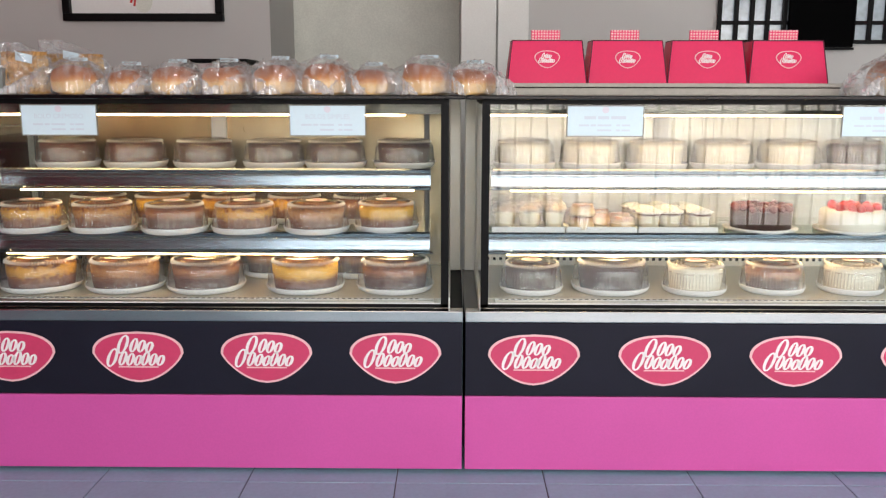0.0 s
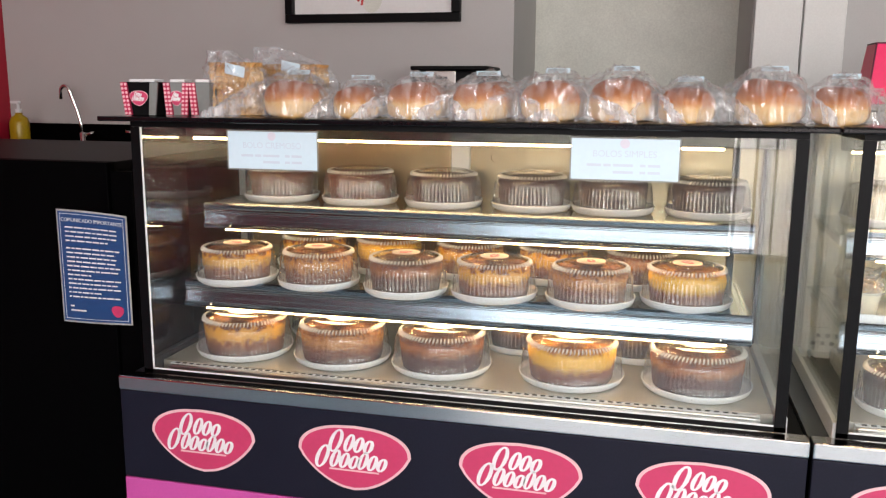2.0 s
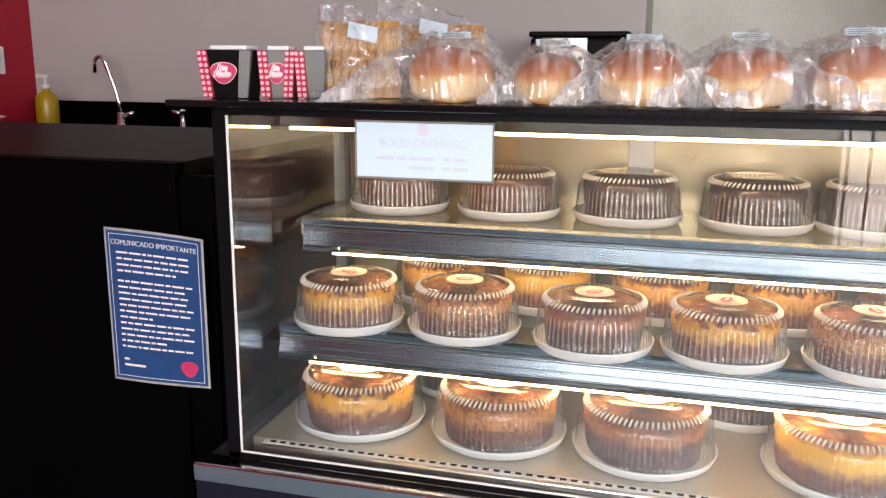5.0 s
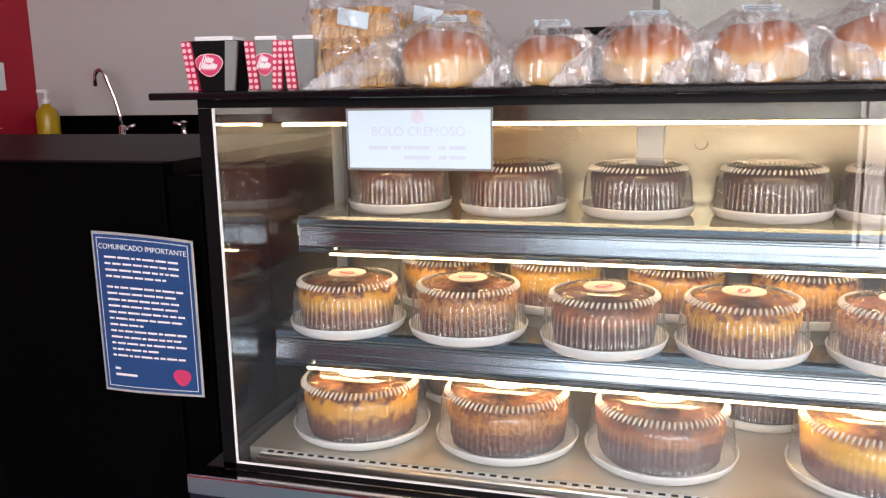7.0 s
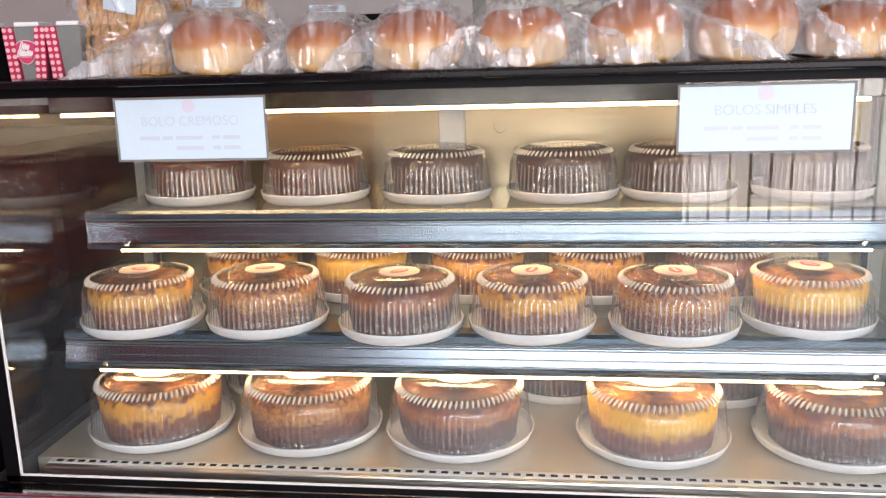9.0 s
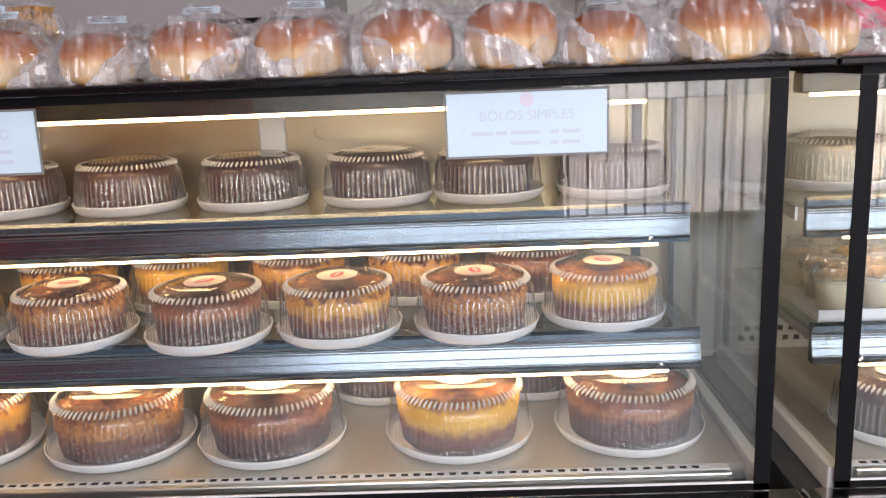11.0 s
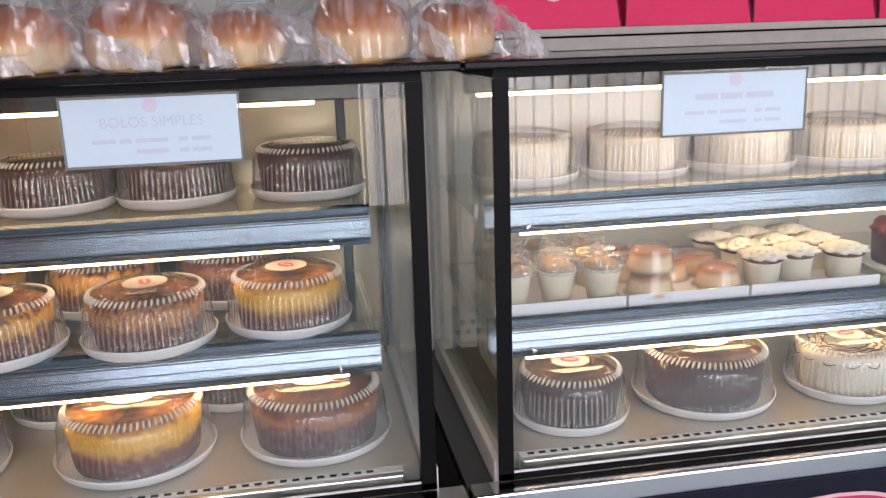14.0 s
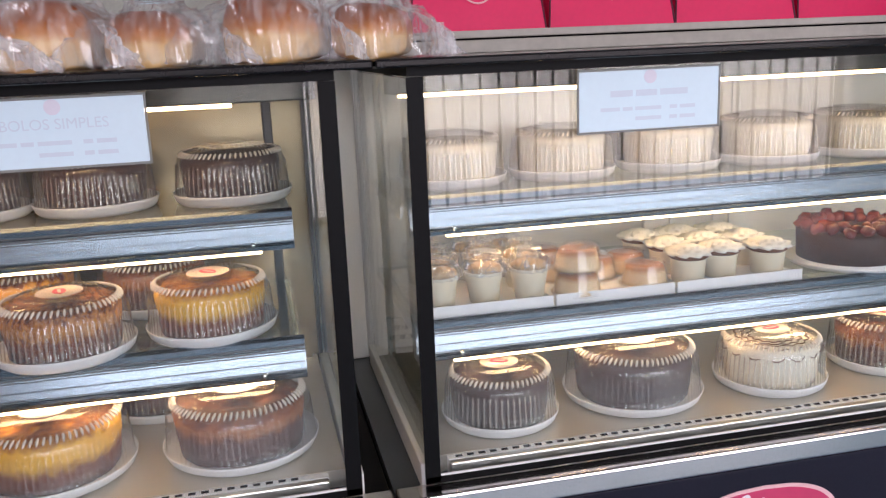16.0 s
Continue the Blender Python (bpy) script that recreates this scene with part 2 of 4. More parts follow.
LED = glow("led_strip_warm", (1.0, 0.70, 0.34), 26)

# Orange, corn, brown: strip-lit upper band and shaded foot are in the ramp.
CAKES = {
    "orange": layered("cake_orange_shaded_foot", [(0.0, (0.10, 0.028, 0.010)), (0.40, (0.26, 0.075, 0.014)), (0.62, (0.84, 0.41, 0.028)), (0.80, (0.80, 0.36, 0.022)), (0.92, (0.26, 0.075, 0.012)), (1.0, (0.15, 0.042, 0.008))], mix=0.34, bump=0.6),
    "corn": layered("cake_corn_shaded_foot", [(0.0, (0.13, 0.036, 0.012)), (0.34, (0.22, 0.060, 0.014)), (0.58, (0.94, 0.52, 0.025)), (0.82, (0.94, 0.50, 0.025)), (0.95, (0.42, 0.15, 0.014)), (1.0, (0.22, 0.065, 0.010))], mix=0.15, bump=0.4),
    "brown": layered("cake_brown_shaded_foot", [(0.0, (0.065, 0.018, 0.010)), (0.48, (0.13, 0.036, 0.014)), (0.68, (0.46, 0.15, 0.03)), (0.86, (0.24, 0.066, 0.015)), (1.0, (0.085, 0.024, 0.008))], mix=0.26, bump=0.6),
    "crumb": layered("cake_crumb", [(0.0, (0.085, 0.022, 0.008)), (0.42, (0.24, 0.068, 0.016)), (0.68, (0.68, 0.28, 0.045)), (0.9, (0.30, 0.09, 0.018)), (1.0, (0.12, 0.034, 0.009))], scale=120, mix=0.46, bump=0.8),
    "chocolate": layered("cake_chocolate", [(0.0, (0.036, 0.011, 0.006)), (0.6, (0.060, 0.019, 0.009)), (1.0, (0.060, 0.020, 0.010))]),
    "cocoa": layered("cake_cocoa", [(0.0, (0.060, 0.017, 0.008)), (0.6, (0.12, 0.034, 0.013)), (1.0, (0.09, 0.028, 0.012))]),
    "cream": layered("cake_cream", [(0.0, (0.66, 0.60, 0.46)), (0.5, (0.80, 0.77, 0.67)), (1.0, (0.84, 0.81, 0.70))], mix=0.08, bump=0.1),
}
BREAD = layered("bread_crust", [(0.0, (0.62, 0.36, 0.13)), (0.12, (0.76, 0.54, 0.28)), (0.38, (0.76, 0.46, 0.18)), (0.50, (0.58, 0.20, 0.028)), (0.66, (0.38, 0.095, 0.009)), (1.0, (0.22, 0.040, 0.005))], rough=0.33, scale=30, mix=0.12, bump=0.08)
COOKIE = layered("cookie_stick", [(0.0, (0.62, 0.36, 0.13)), (0.5, (0.70, 0.43, 0.18)), (1.0, (0.55, 0.28, 0.09))], scale=90)
FLAN = layered("flan", [(0.0, (0.80, 0.60, 0.36)), (0.60, (0.78, 0.56, 0.32)), (0.85, (0.52, 0.25, 0.11)), (1.0, (0.40, 0.16, 0.07))], rough=0.25, mix=0.05, bump=0.03)
CREAM = mat("whipped_cream", (0.84, 0.82, 0.74), 0.5, var=0.08, scale=60, bump=0.2)
CREAM_CUP = mat("cream_cup", (0.80, 0.72, 0.55), 0.4, var=0.05, bump=0.0)
TAN = mat("toasted_topping", (0.55, 0.36, 0.17), 0.5, var=0.2, scale=70, bump=0.3)
COCOA = mat("cocoa_topping", (0.14, 0.055, 0.025), 0.6, var=0.2, scale=60, bump=0.3)
RUFFLE = mat("glossy_red_brown_glaze", (0.16, 0.022, 0.012), 0.22, var=0.2, scale=60, bump=0.2)
BERRY = mat("strawberry_red", (0.55, 0.02, 0.02), 0.25, var=0.15, scale=60)

# ---- mesh helpers ----


def thing(name, label, category, at=(0, 0, 0), group="", kind="", rz=0):
    ob = new(name)
    ob.matrix_world = pose(*at, 0, 0, rz)
    ob.empty_display_size = 0.05
    return tagged(ob, label, category, group, kind)


def mesh_of(bm, name, material, smooth=False):
    me = bpy.data.meshes.new(name)
    bmesh.ops.recalc_face_normals(bm, faces=bm.faces)
    bm.to_mesh(me)
    bm.free()
    for p in me.polygons:
        p.use_smooth = smooth
    me.materials.append(material)
    return me


def part(name, bm, material, parent=None, label="", smooth=False):
    me = bm if isinstance(bm, bpy.types.Mesh) else mesh_of(bm, name, material, smooth)
    ob = new(name, me)
    ob.parent = parent
    return tagged(ob, label)


def box(x0, x1, y0, y1, z0, z1, bev=0.0, bm=None):
    bm = bm or bmesh.new()
    m = Matrix.LocRotScale(((x0 + x1) / 2, (y0 + y1) / 2, (z0 + z1) / 2), None, (x1 - x0, y1 - y0, z1 - z0))
    vs = bmesh.ops.create_cube(bm, size=1, matrix=m)["verts"]
    if bev:
        es = list({e for v in vs for e in v.link_edges})
        bmesh.ops.bevel(bm, geom=es, offset=bev, segments=2, profile=0.5, affect="EDGES")
    return bm


def lathe(profile, n=32, wave=None, bm=None, at=(0, 0, 0), close=True):
    """Turn a profile of (radius, height) round z. wave(k, i, r) may shift the radius."""
    bm = bm or bmesh.new()
    rings = []
    for i, (r, z) in enumerate(profile):
        ring = []
        for k in range(n):
            a = 2 * math.pi * k / n
            q = wave(k, i, r) if wave else r
            ring.append(bm.verts.new((at[0] + q * math.cos(a), at[1] + q * math.sin(a), at[2] + z)))
        rings.append(ring)
    for a, b in zip(rings, rings[1:]):
        for k in range(n):
            bm.faces.new((a[k], a[(k + 1) % n], b[(k + 1) % n], b[k]))
    if close:
        bm.faces.new(rings[-1])
        bm.faces.new(rings[0][::-1])
    return bm


def plate_xz(outline, y0, y1, bm=None):
    """A flat plate facing -y from an outline in x and z."""
    bm = bm or bmesh.new()
    f = [bm.verts.new((x, y0, z)) for x, z in outline]
    b = [bm.verts.new((x, y1, z)) for x, z in outline]
    bm.faces.new(f)
    bm.faces.new(b[::-1])
    n = len(f)
    for k in range(n):
        bm.faces.new((f[k], b[k], b[(k + 1) % n], f[(k + 1) % n]))
    return bm


def tube(points, r, n=10, bm=None):
    bm = bm or bmesh.new()
    pts = [Vector(p) for p in points]
    rings = []
    for i, p in enumerate(pts):
        d = (pts[min(i + 1, len(pts) - 1)] - pts[max(i - 1, 0)]).normalized()
        q = d.to_track_quat("Z", "Y")
        rings.append([bm.verts.new(p + q @ Vector((r * math.cos(2 * math.pi * k / n), r * math.sin(2 * math.pi * k / n), 0))) for k in range(n)])
    for a, b in zip(rings, rings[1:]):
        for k in range(n):
            bm.faces.new((a[k], a[(k + 1) % n], b[(k + 1) % n], b[k]))
    bm.faces.new(rings[0][::-1])
    bm.faces.new(rings[-1])
    return bm


def letters(name, text, size, at, material, parent, label="", lean=0.0):
    """Upright lettering facing -y, centred on its place."""
    cu = bpy.data.curves.new(name, "FONT")
    cu.body, cu.size, cu.extrude = text, size, 0.0004
    cu.align_x, cu.align_y, cu.shear = "CENTER", "CENTER", lean
    tmp = bpy.data.objects.new("tmp", cu)
    me = bpy.data.meshes.new_from_object(tmp)
    bpy.data.objects.remove(tmp)
    me.name = name
    me.transform(pose(*at, 90, 0, 0))
    me.materials.append(material)
    return part(name, me, material, parent, label)


def shield(w, h, n=28):
    """Outline of the rounded shield: wide shoulders, sides falling in to a narrower foot."""
    right = []
    for k in range(n + 1):
        q = 1 - 2 * k / n
        q = math.copysign(abs(q) ** 0.6, q)
        x = w / 2 * ((1 - q ** 2.3) ** 0.45 if q > 0 else (1 - abs(q) ** 1.25) ** 0.55)
        right.append((x, h * (0.08 + (0.42 * q if q > 0 else 0.58 * q))))
    return right + [(-x, z) for x, z in right[-2:0:-1]]


def script_bars(cx, cz, w, h, count, y0, y1, bm):
    """A row of leaning rings, the first one taller, in place of a brand's script."""
    step = w / (count + 0.5)
    for q in range(count):
        tall = 0.50 * h if q == 0 else (0.27 + 0.05 * (q * 5 % 3)) * h
        rx, x0 = step * (0.50 if q == 0 else 0.34), cx - w / 2 + step * (q + (0.35 if q == 0 else 0.75))
        z0, start, prev, n = cz + (0 if q == 0 else tall - 0.42 * h), 0.9, None, 18
        for k in range(n + 1):
            a = start + 2 * math.pi * k / n
            th = 0.055 * h + 0.035 * h * abs(math.cos(a))
            ring = []
            for e in (-1, 1):
                x, z = (rx + e * th) * math.cos(a), (tall + e * th * 0.8) * math.sin(a)
                ring.append(bm.verts.new((x0 + x + 0.35 * z, y0, z0 + z)))
            if prev:
                bm.faces.new((prev[0], prev[1], ring[1], ring[0]))
            prev = ring
    bmesh.ops.recalc_face_normals(bm, faces=bm.faces)
    return bm


def badge(parent, at, w, h, border=ROSE_LIGHT, fill=ROSE, name="logo_badge"):
    """The rose shield with its pale border and white marks, on a front that faces -y."""
    x, y, z = at
    edge = part(name, plate_xz([(x + a, z + b) for a, b in shield(w, h)], y - 0.0015, y), border, parent, "rose shield badge with a pale border")
    part("badge_field", plate_xz([(x + a, z + b) for a, b in shield(w * 0.945, h * 0.92)], y - 0.0024, y - 0.0014), fill, edge)
    bm = bmesh.new()
    script_bars(x + 0.005 * w, z + 0.25 * h, w * 0.38, h * 0.34, 4, y - 0.0032, y - 0.0023, bm)
    script_bars(x, z - 0.01 * h, w * 0.62, h * 0.34, 7, y - 0.0032, y - 0.0023, bm)
    part("badge_mark", bm, LOGO_WHITE, edge, "white leaning strokes")
    part("badge_line", plate_xz([(x - w * 0.22, z - 0.205 * h), (x + w * 0.22, z - 0.205 * h), (x + w * 0.22, z - 0.18 * h), (x - w * 0.22, z - 0.18 * h)], y - 0.0032, y - 0.0023), ROSE_LIGHT, edge)
    return edge


# ---- the room ----
X0, X1, Y0, Y1, ZC = -3.81, 4.9, -2.1, 4.75, 2.85


def structure(name, bm, material, label, category, smooth=False):
    return tagged(part(name, bm, material, None, "", smooth), label, category, "", "structure")


bm = box(X0 - 0.15, -1.04, Y1, Y1 + 0.15, 0, ZC)
box(0.0, X1 + 0.15, Y1, Y1 + 0.15, 0, ZC, bm=bm)
box(-1.04, 0.0, Y1, Y1 + 0.15, 2.3, ZC, bm=bm)
wall_north = structure("wall_north", bm, WALL, "grey painted plaster wall behind the counter", "wall")
wall_west = structure("wall_west", box(X0 - 0.15, X0, Y0, Y1, 0, ZC), RED_WALL, "deep red painted side wall", "wall")
wall_east = structure("wall_east", box(X1, X1 + 0.15, Y0, Y1, 0, ZC), WALL_LIGHT, "pale grey painted side wall", "wall")
structure("wall_south_west", box(X0 - 0.15, -2.052, Y0 - 0.15, Y0, 0, ZC), RED_WALL, "deep red painted wall beside the open shop front", "wall")
bm = box(4.65, X1 + 0.15, Y0 - 0.15, Y0, 0, ZC)
box(-2.05, 4.65, Y0 - 0.15, Y0, 2.5, ZC, bm=bm)
wall_south = structure("wall_south", bm, WALL_LIGHT, "painted wall round the open shop front", "wall")
structure("ceiling", box(X0 - 0.15, X1 + 0.15, Y0 - 0.15, Y1 + 0.15, ZC, ZC + 0.12), CEIL, "plain white painted ceiling", "ceiling")

# recessed passage with an olive-grey rear wall, and two pilasters beside it
bm = box(-1.19, -1.04, Y1 + 0.151, 5.47, 0, 2.45)
box(0.0, 0.15, Y1 + 0.151, 5.47, 0, 2.45, bm=bm)
box(-1.04, 0.0, Y1 + 0.151, 5.47, 2.3, 2.45, bm=bm)
structure("passage_wall", bm, WALL, "grey plaster sides of a shallow passage", "wall")
structure("passage_rear_wall", box(-1.19, 0.15, 5.471, 5.6, 0, 2.45), PANEL_GREEN, "streaked olive-grey wall at the end of the passage", "wall")
structure("pilaster_1", box(0.004, 0.192, Y1 - 0.06, Y1 - 0.003, 0, ZC - 0.003, 0.004), WALL_LIGHT, "pale textured pilaster beside the passage", "pilaster")
structure("pilaster_2", box(0.204, 0.37, Y1 - 0.035, Y1 - 0.003, 0, ZC - 0.003, 0.004), WALL_LIGHT, "pale painted flat pilaster", "pilaster")

# ---- shop front bars, outside the opening ----
gate = thing("security_gate", "dark painted vertical bar gate across the shop front", "gate", (0, Y0 - 0.1, 0))
bar_me = mesh_of(lathe([(0.0105, 0.06), (0.0105, 2.42)], 8), "bar", FRAME)
for i in range(31):
    ob = part("bar", bar_me, FRAME, gate)
    ob.location = (0.24 + i * 0.142, 0, 0)
for z in (0.05, 1.1, 2.42):
    part("rail", box(0.20, 4.64, -0.014, 0.014, z, z + 0.035, 0.003), FRAME, gate)

# ---- display cases ----
SLAB_T = 1.277


def rail_profile(x0, x1, y, z0, z1, lean):
    """Sloped aluminium price rail with a rolled top and a foot lip."""
    bm = bmesh.new()
    prof = [(y + 0.012, z1), (y + 0.002, z1 + 0.002), (y - 0.004, z1 - 0.004), (y - 0.003, z1 - 0.016), (y + 0.001, z1 - 0.020), (y + 0.001 - lean, z0 + 0.014), (y - 0.005 - lean, z0 + 0.008), (y - 0.003 - lean, z0), (y + 0.012, z0)]
    a = [bm.verts.new((x0, p, q)) for p, q in prof]
    b = [bm.verts.new((x1, p, q)) for p, q in prof]
    n = len(prof)
    for k in range(n):
        bm.faces.new((a[k], b[k], b[(k + 1) % n], a[(k + 1) % n]))
    bm.faces.new(a[::-1])
    bm.faces.new(b)
    return bm


def display_case(x0, glass0, glass1, x1, label, back):
    """Refrigerated case: plinth with badges, glass box, two shelves with lights, perforated deck."""
    c = thing("display_case", label, "display case", (0, 0, 0), "cake display cases")
    part("plinth", box(x0 + 0.004, x1 - 0.004, 2.722, 3.45, 0.05, 0.532), BLACK, c, "black plinth body")
    part("front_panel", box(x0 + 0.002, x1 - 0.002, 2.70, 2.72, 0.277, 0.531, 0.002), NAVY, c, "blue-black front panel")
    part("kick_panel", box(x0 + 0.002, x1 - 0.002, 2.698, 2.72, 0.012, 0.275, 0.002), PINK, c, "bright pink lower panel")
    part("front_trim", box(x0, x1, 2.697, 2.745, 0.533, 0.572, 0.004), TRIM_STEEL, c, "brushed steel edge trim")
    for fx in (x0 + 0.55, x1 - 0.12, x0 + 0.12):
        part("foot", lathe([(0.05, 0), (0.05, 0.012), (0.02, 0.014), (0.02, 0.05)], 14, at=(fx, 2.80, 0)), BLACK, c)
    # deck with perforated air grille
    part("deck", box(glass0 + 0.02, glass1 - 0.02, 2.80, 3.41, 0.56, 0.592), DECK_STEEL, c, "steel deck under the cakes")
    bm = box(x0, glass1, 2.747, 3.45, 0.533, 0.558)
    part("side_ledge", box(glass1 + 0.001, x1, 2.747, 3.45, 0.533, 0.556, 0.002), FRAME, c, "black ledge beside the glass")
    part("deck_base", bm, DARKENED_STEEL, c, "steel well around the deck")
    part("grille_lip", box(glass0 + 0.05, glass1 - 0.05, 2.768, 2.782, 0.56, 0.590, 0.003), STEEL, c)
    gr = part("air_grille", box(glass0 + 0.05, glass1 - 0.05, 2.783, 2.799, 0.560, 0.5905), BOARD, c, "pale strip with a row of slots")
    slot_me = mesh_of(box(-0.006, 0.006, -0.0035, 0.0035, 0, 0.0015), "slot", FRAME)
    n = int((glass1 - glass0 - 0.14) / 0.021)
    for i in range(n):
        s = part("slot", slot_me, FRAME, gr)
        s.location = (glass0 + 0.07 + i * 0.021, 2.791, 0.590)
    # glass box
    part("front_glass", box(glass0 + 0.003, glass1 - 0.003, 2.740, 2.746, 0.575, 1.249), GLASS, c, "clear front glass")
    for gx in (glass0, glass1 - 0.006):
        part("side_glass", box(gx, gx + 0.006, 2.748, 3.41, 0.575, 1.247), SIDE_GLASS, c, "clear side glass")
    for gx, s in ((glass0, 1), (glass1, -1)):
        a, b = sorted((gx - 0.001 * s, gx + 0.025 * s))
        part("corner_post", box(a, b, 2.736, 2.7395, 0.575, 1.249), FRAME, c, "black edge band on the glass")
        part("top_frame", box(*sorted((gx, gx + 0.026 * s)), 2.7605, 3.39, 1.2495, 1.264), FRAME, c, "black top frame bar")
        a, b = sorted((gx + 0.026 * s, gx + 0.030 * s))
        if gx < -1:
            part("edge_bead", box(a, b, 2.7365, 2.7395, 0.588, 1.2485), WHITE, c, "thin bright edge bead")
        a, b = sorted((gx - 0.006 * s, gx + 0.016 * s))
        # Outer channels use the darkened steel, inner ones the pale copy.
        part("side_base_channel", box(a, b, 2.75, 3.38, 0.5585, 0.606, 0.003), PALE_STEEL if abs(gx) < 1 else DARKENED_STEEL, c, "base channel under the side glass")
        for yy in (3.36,):
            a, b = sorted((gx + 0.008 * s, gx + 0.016 * s))
            part("shelf_upright", box(a, b, yy, yy + 0.022, 0.60, 1.247), GREY_LINE, c)
    for gx, s in ((glass0, -1), (glass1, 1)):
        a, b = sorted((gx + 0.001 * s, gx + 0.046 * s))
        part("rear_post", box(a, b, 3.416, 3.46, 0.56, 1.264, 0.004), PALE_STEEL, c, "pale painted rear corner post")
    ret = part("air_return", box(glass0 + 0.03, glass1 - 0.03, 3.376, 3.384, 0.592, 0.665), back, c, "perforated strip along the rear of the deck")
    hole_me = mesh_of(box(-0.006, 0.006, -0.0015, 0, -0.006, 0.006), "hole", FRAME)
    for r in range(2):
        for i in range(int((glass1 - glass0 - 0.10) / 0.026)):
            hl = part("hole", hole_me, FRAME, ret)
            hl.location = (glass0 + 0.05 + 0.026 * i + 0.013 * r, 3.3755, 0.618 + 0.024 * r)
    part("bottom_band", box(glass0, glass1, 2.736, 2.7395, 0.574, 0.586), FRAME, c)
    part("bottom_bead", box(glass0 + 0.026, glass1 - 0.026, 2.7365, 2.7395, 0.5865, 0.590), WHITE, c, "thin bright bottom bead")
    for yy in (2.735, 3.3905):
        part("top_frame", box(glass0, glass1, yy, yy + 0.025, 1.2495, 1.264), FRAME, c, "black top frame bar")
    # rear doors
    mid = (glass0 + glass1) / 2
    part("rear_door", box(glass0 + 0.01, mid - 0.12, 3.40, 3.412, 0.56, 1.247), back, c, "sliding rear door with a warm sheen")
    part("rear_door", box(mid - 0.06, glass1 - 0.01, 3.40, 3.412, 0.56, 1.247), back, c, "sliding rear door with a warm sheen")
    part("rear_stile", box(mid - 0.12, mid - 0.06, 3.385, 3.411, 0.56, 1.247, 0.003), WHITE, c, "pale upright stile")
    part("rear_stile", box(glass1 - 0.10, glass1 - 0.08, 3.385, 3.399, 0.56, 1.247, 0.003), GREY_LINE, c)
    for sx in (-0.045, 0.075, 0.12):
        part("door_edge", box(mid + sx, mid + sx + 0.006, 3.394, 3.399, 0.68, 1.247), back, c)
    part("finger_pull", lathe([(0.020, 0), (0.020, 0.004), (0.014, 0.004), (0.013, 0.001)], 24), back, c, "round finger pull").matrix_basis = pose(mid + 0.02, 3.399, 1.14, 90)
    part("top_valance", box(glass0 + 0.01, glass1 - 0.01, 2.99, 3.03, 1.2105, 1.248, 0.003), VALANCE, c, "dull steel valance above the lamp")
    part("led_tube", box(glass0 + 0.03, glass1 - 0.155, 2.995, 3.005, 1.204, 1.210, 0.002), LED, c, "lit warm white strip")
    # shelves
    for y, z, in0, drop, lean in ((3.02, 1.0, 0.044, 0.004, 0.0045), (2.925, 0.79, 0.027, 0.010, 0.0095)):
        r0, r1, zr = glass0 + in0, glass1 - 0.066, z - drop
        sh = part("shelf", box(glass0 + 0.02, r1 - 0.003, y + 0.014, 3.37, z - 0.004, z + 0.004), SHELF_GLASS, c, "glass shelf")
        part("price_rail", rail_profile(r0, r1, y, zr - 0.056, zr + 0.018, lean), ALU, sh, "sloped aluminium rail")
        # Grey strips are grooves; the bright steel ones draw thin highlight lines.
        for dz, hh, out, metal in ((0.0005, 0.0030, 0, GREY_LINE), (-0.003, 0.0012, 0, TRIM_STEEL), (-0.0065, 0.0018, 0, GREY_LINE), (-0.011, 0.0012, 0, GREY_LINE), (-0.0275, 0.0010, lean * 0.5, TRIM_STEEL), (-0.042, 0.0020, lean - 0.002, TRIM_STEEL)):
            part("rail_groove_or_glint", box(r0 + 0.001, r1 - 0.001, y - 0.0048 - out, y - 0.0010 - out, zr + dz, zr + dz + hh), metal, sh)
        part("led_tube", box(r0 + 0.07, r1 - 0.06, y - 0.003 - lean, y + 0.006 - lean, zr - 0.0612, zr - 0.0565, 0.0015), LED, sh, "lit warm white strip")
        for bx in (glass0 + 0.03, glass1 - 0.08):
            part("bracket", box(bx, bx + 0.006, y + 0.02, 3.38, z - 0.03, z - 0.005), STEEL, sh)
        for bx in (r0 + 0.085, r1 - 0.075):
            scr = part("screw", lathe([(0.005, 0), (0.005, 0.003), (0.003, 0.0065), (0.001, 0.007)], 12), CHROME, sh, "small bright screw head")
            scr.matrix_basis = pose(bx, y - 0.0035 - lean, zr - 0.044, 90)
    return c


left_case = display_case(-1.78, -1.721, -0.053, -0.003, "glass display case full of domed cakes, blue-black and pink front", BACK)
right_case = display_case(0.003, 0.056, 1.708, 1.78, "glass display case with cream desserts and cakes, blue-black and pink front", BACK_PALE)
for i in range(4):
    badge(left_case, (-1.530 + 0.4335 * i, 2.6995, 0.408), 0.308, 0.178)
for i in range(4):
    badge(right_case, (0.235 + 0.4365 * i, 2.6995, 0.404), 0.308, 0.178)

slab = part("counter_slab", box(-1.79, 0.0, 2.692, 3.47, 1.2645, SLAB_T, 0.003), SLAB, None)
tagged(slab, "polished black slab on top of the cake case", "countertop")
slab = part("counter_slab", box(0.003, 1.80, 2.692, 3.47, 1.2645, SLAB_T, 0.003), SLAB, None)
tagged(slab, "polished black slab on top of the dessert case", "countertop")


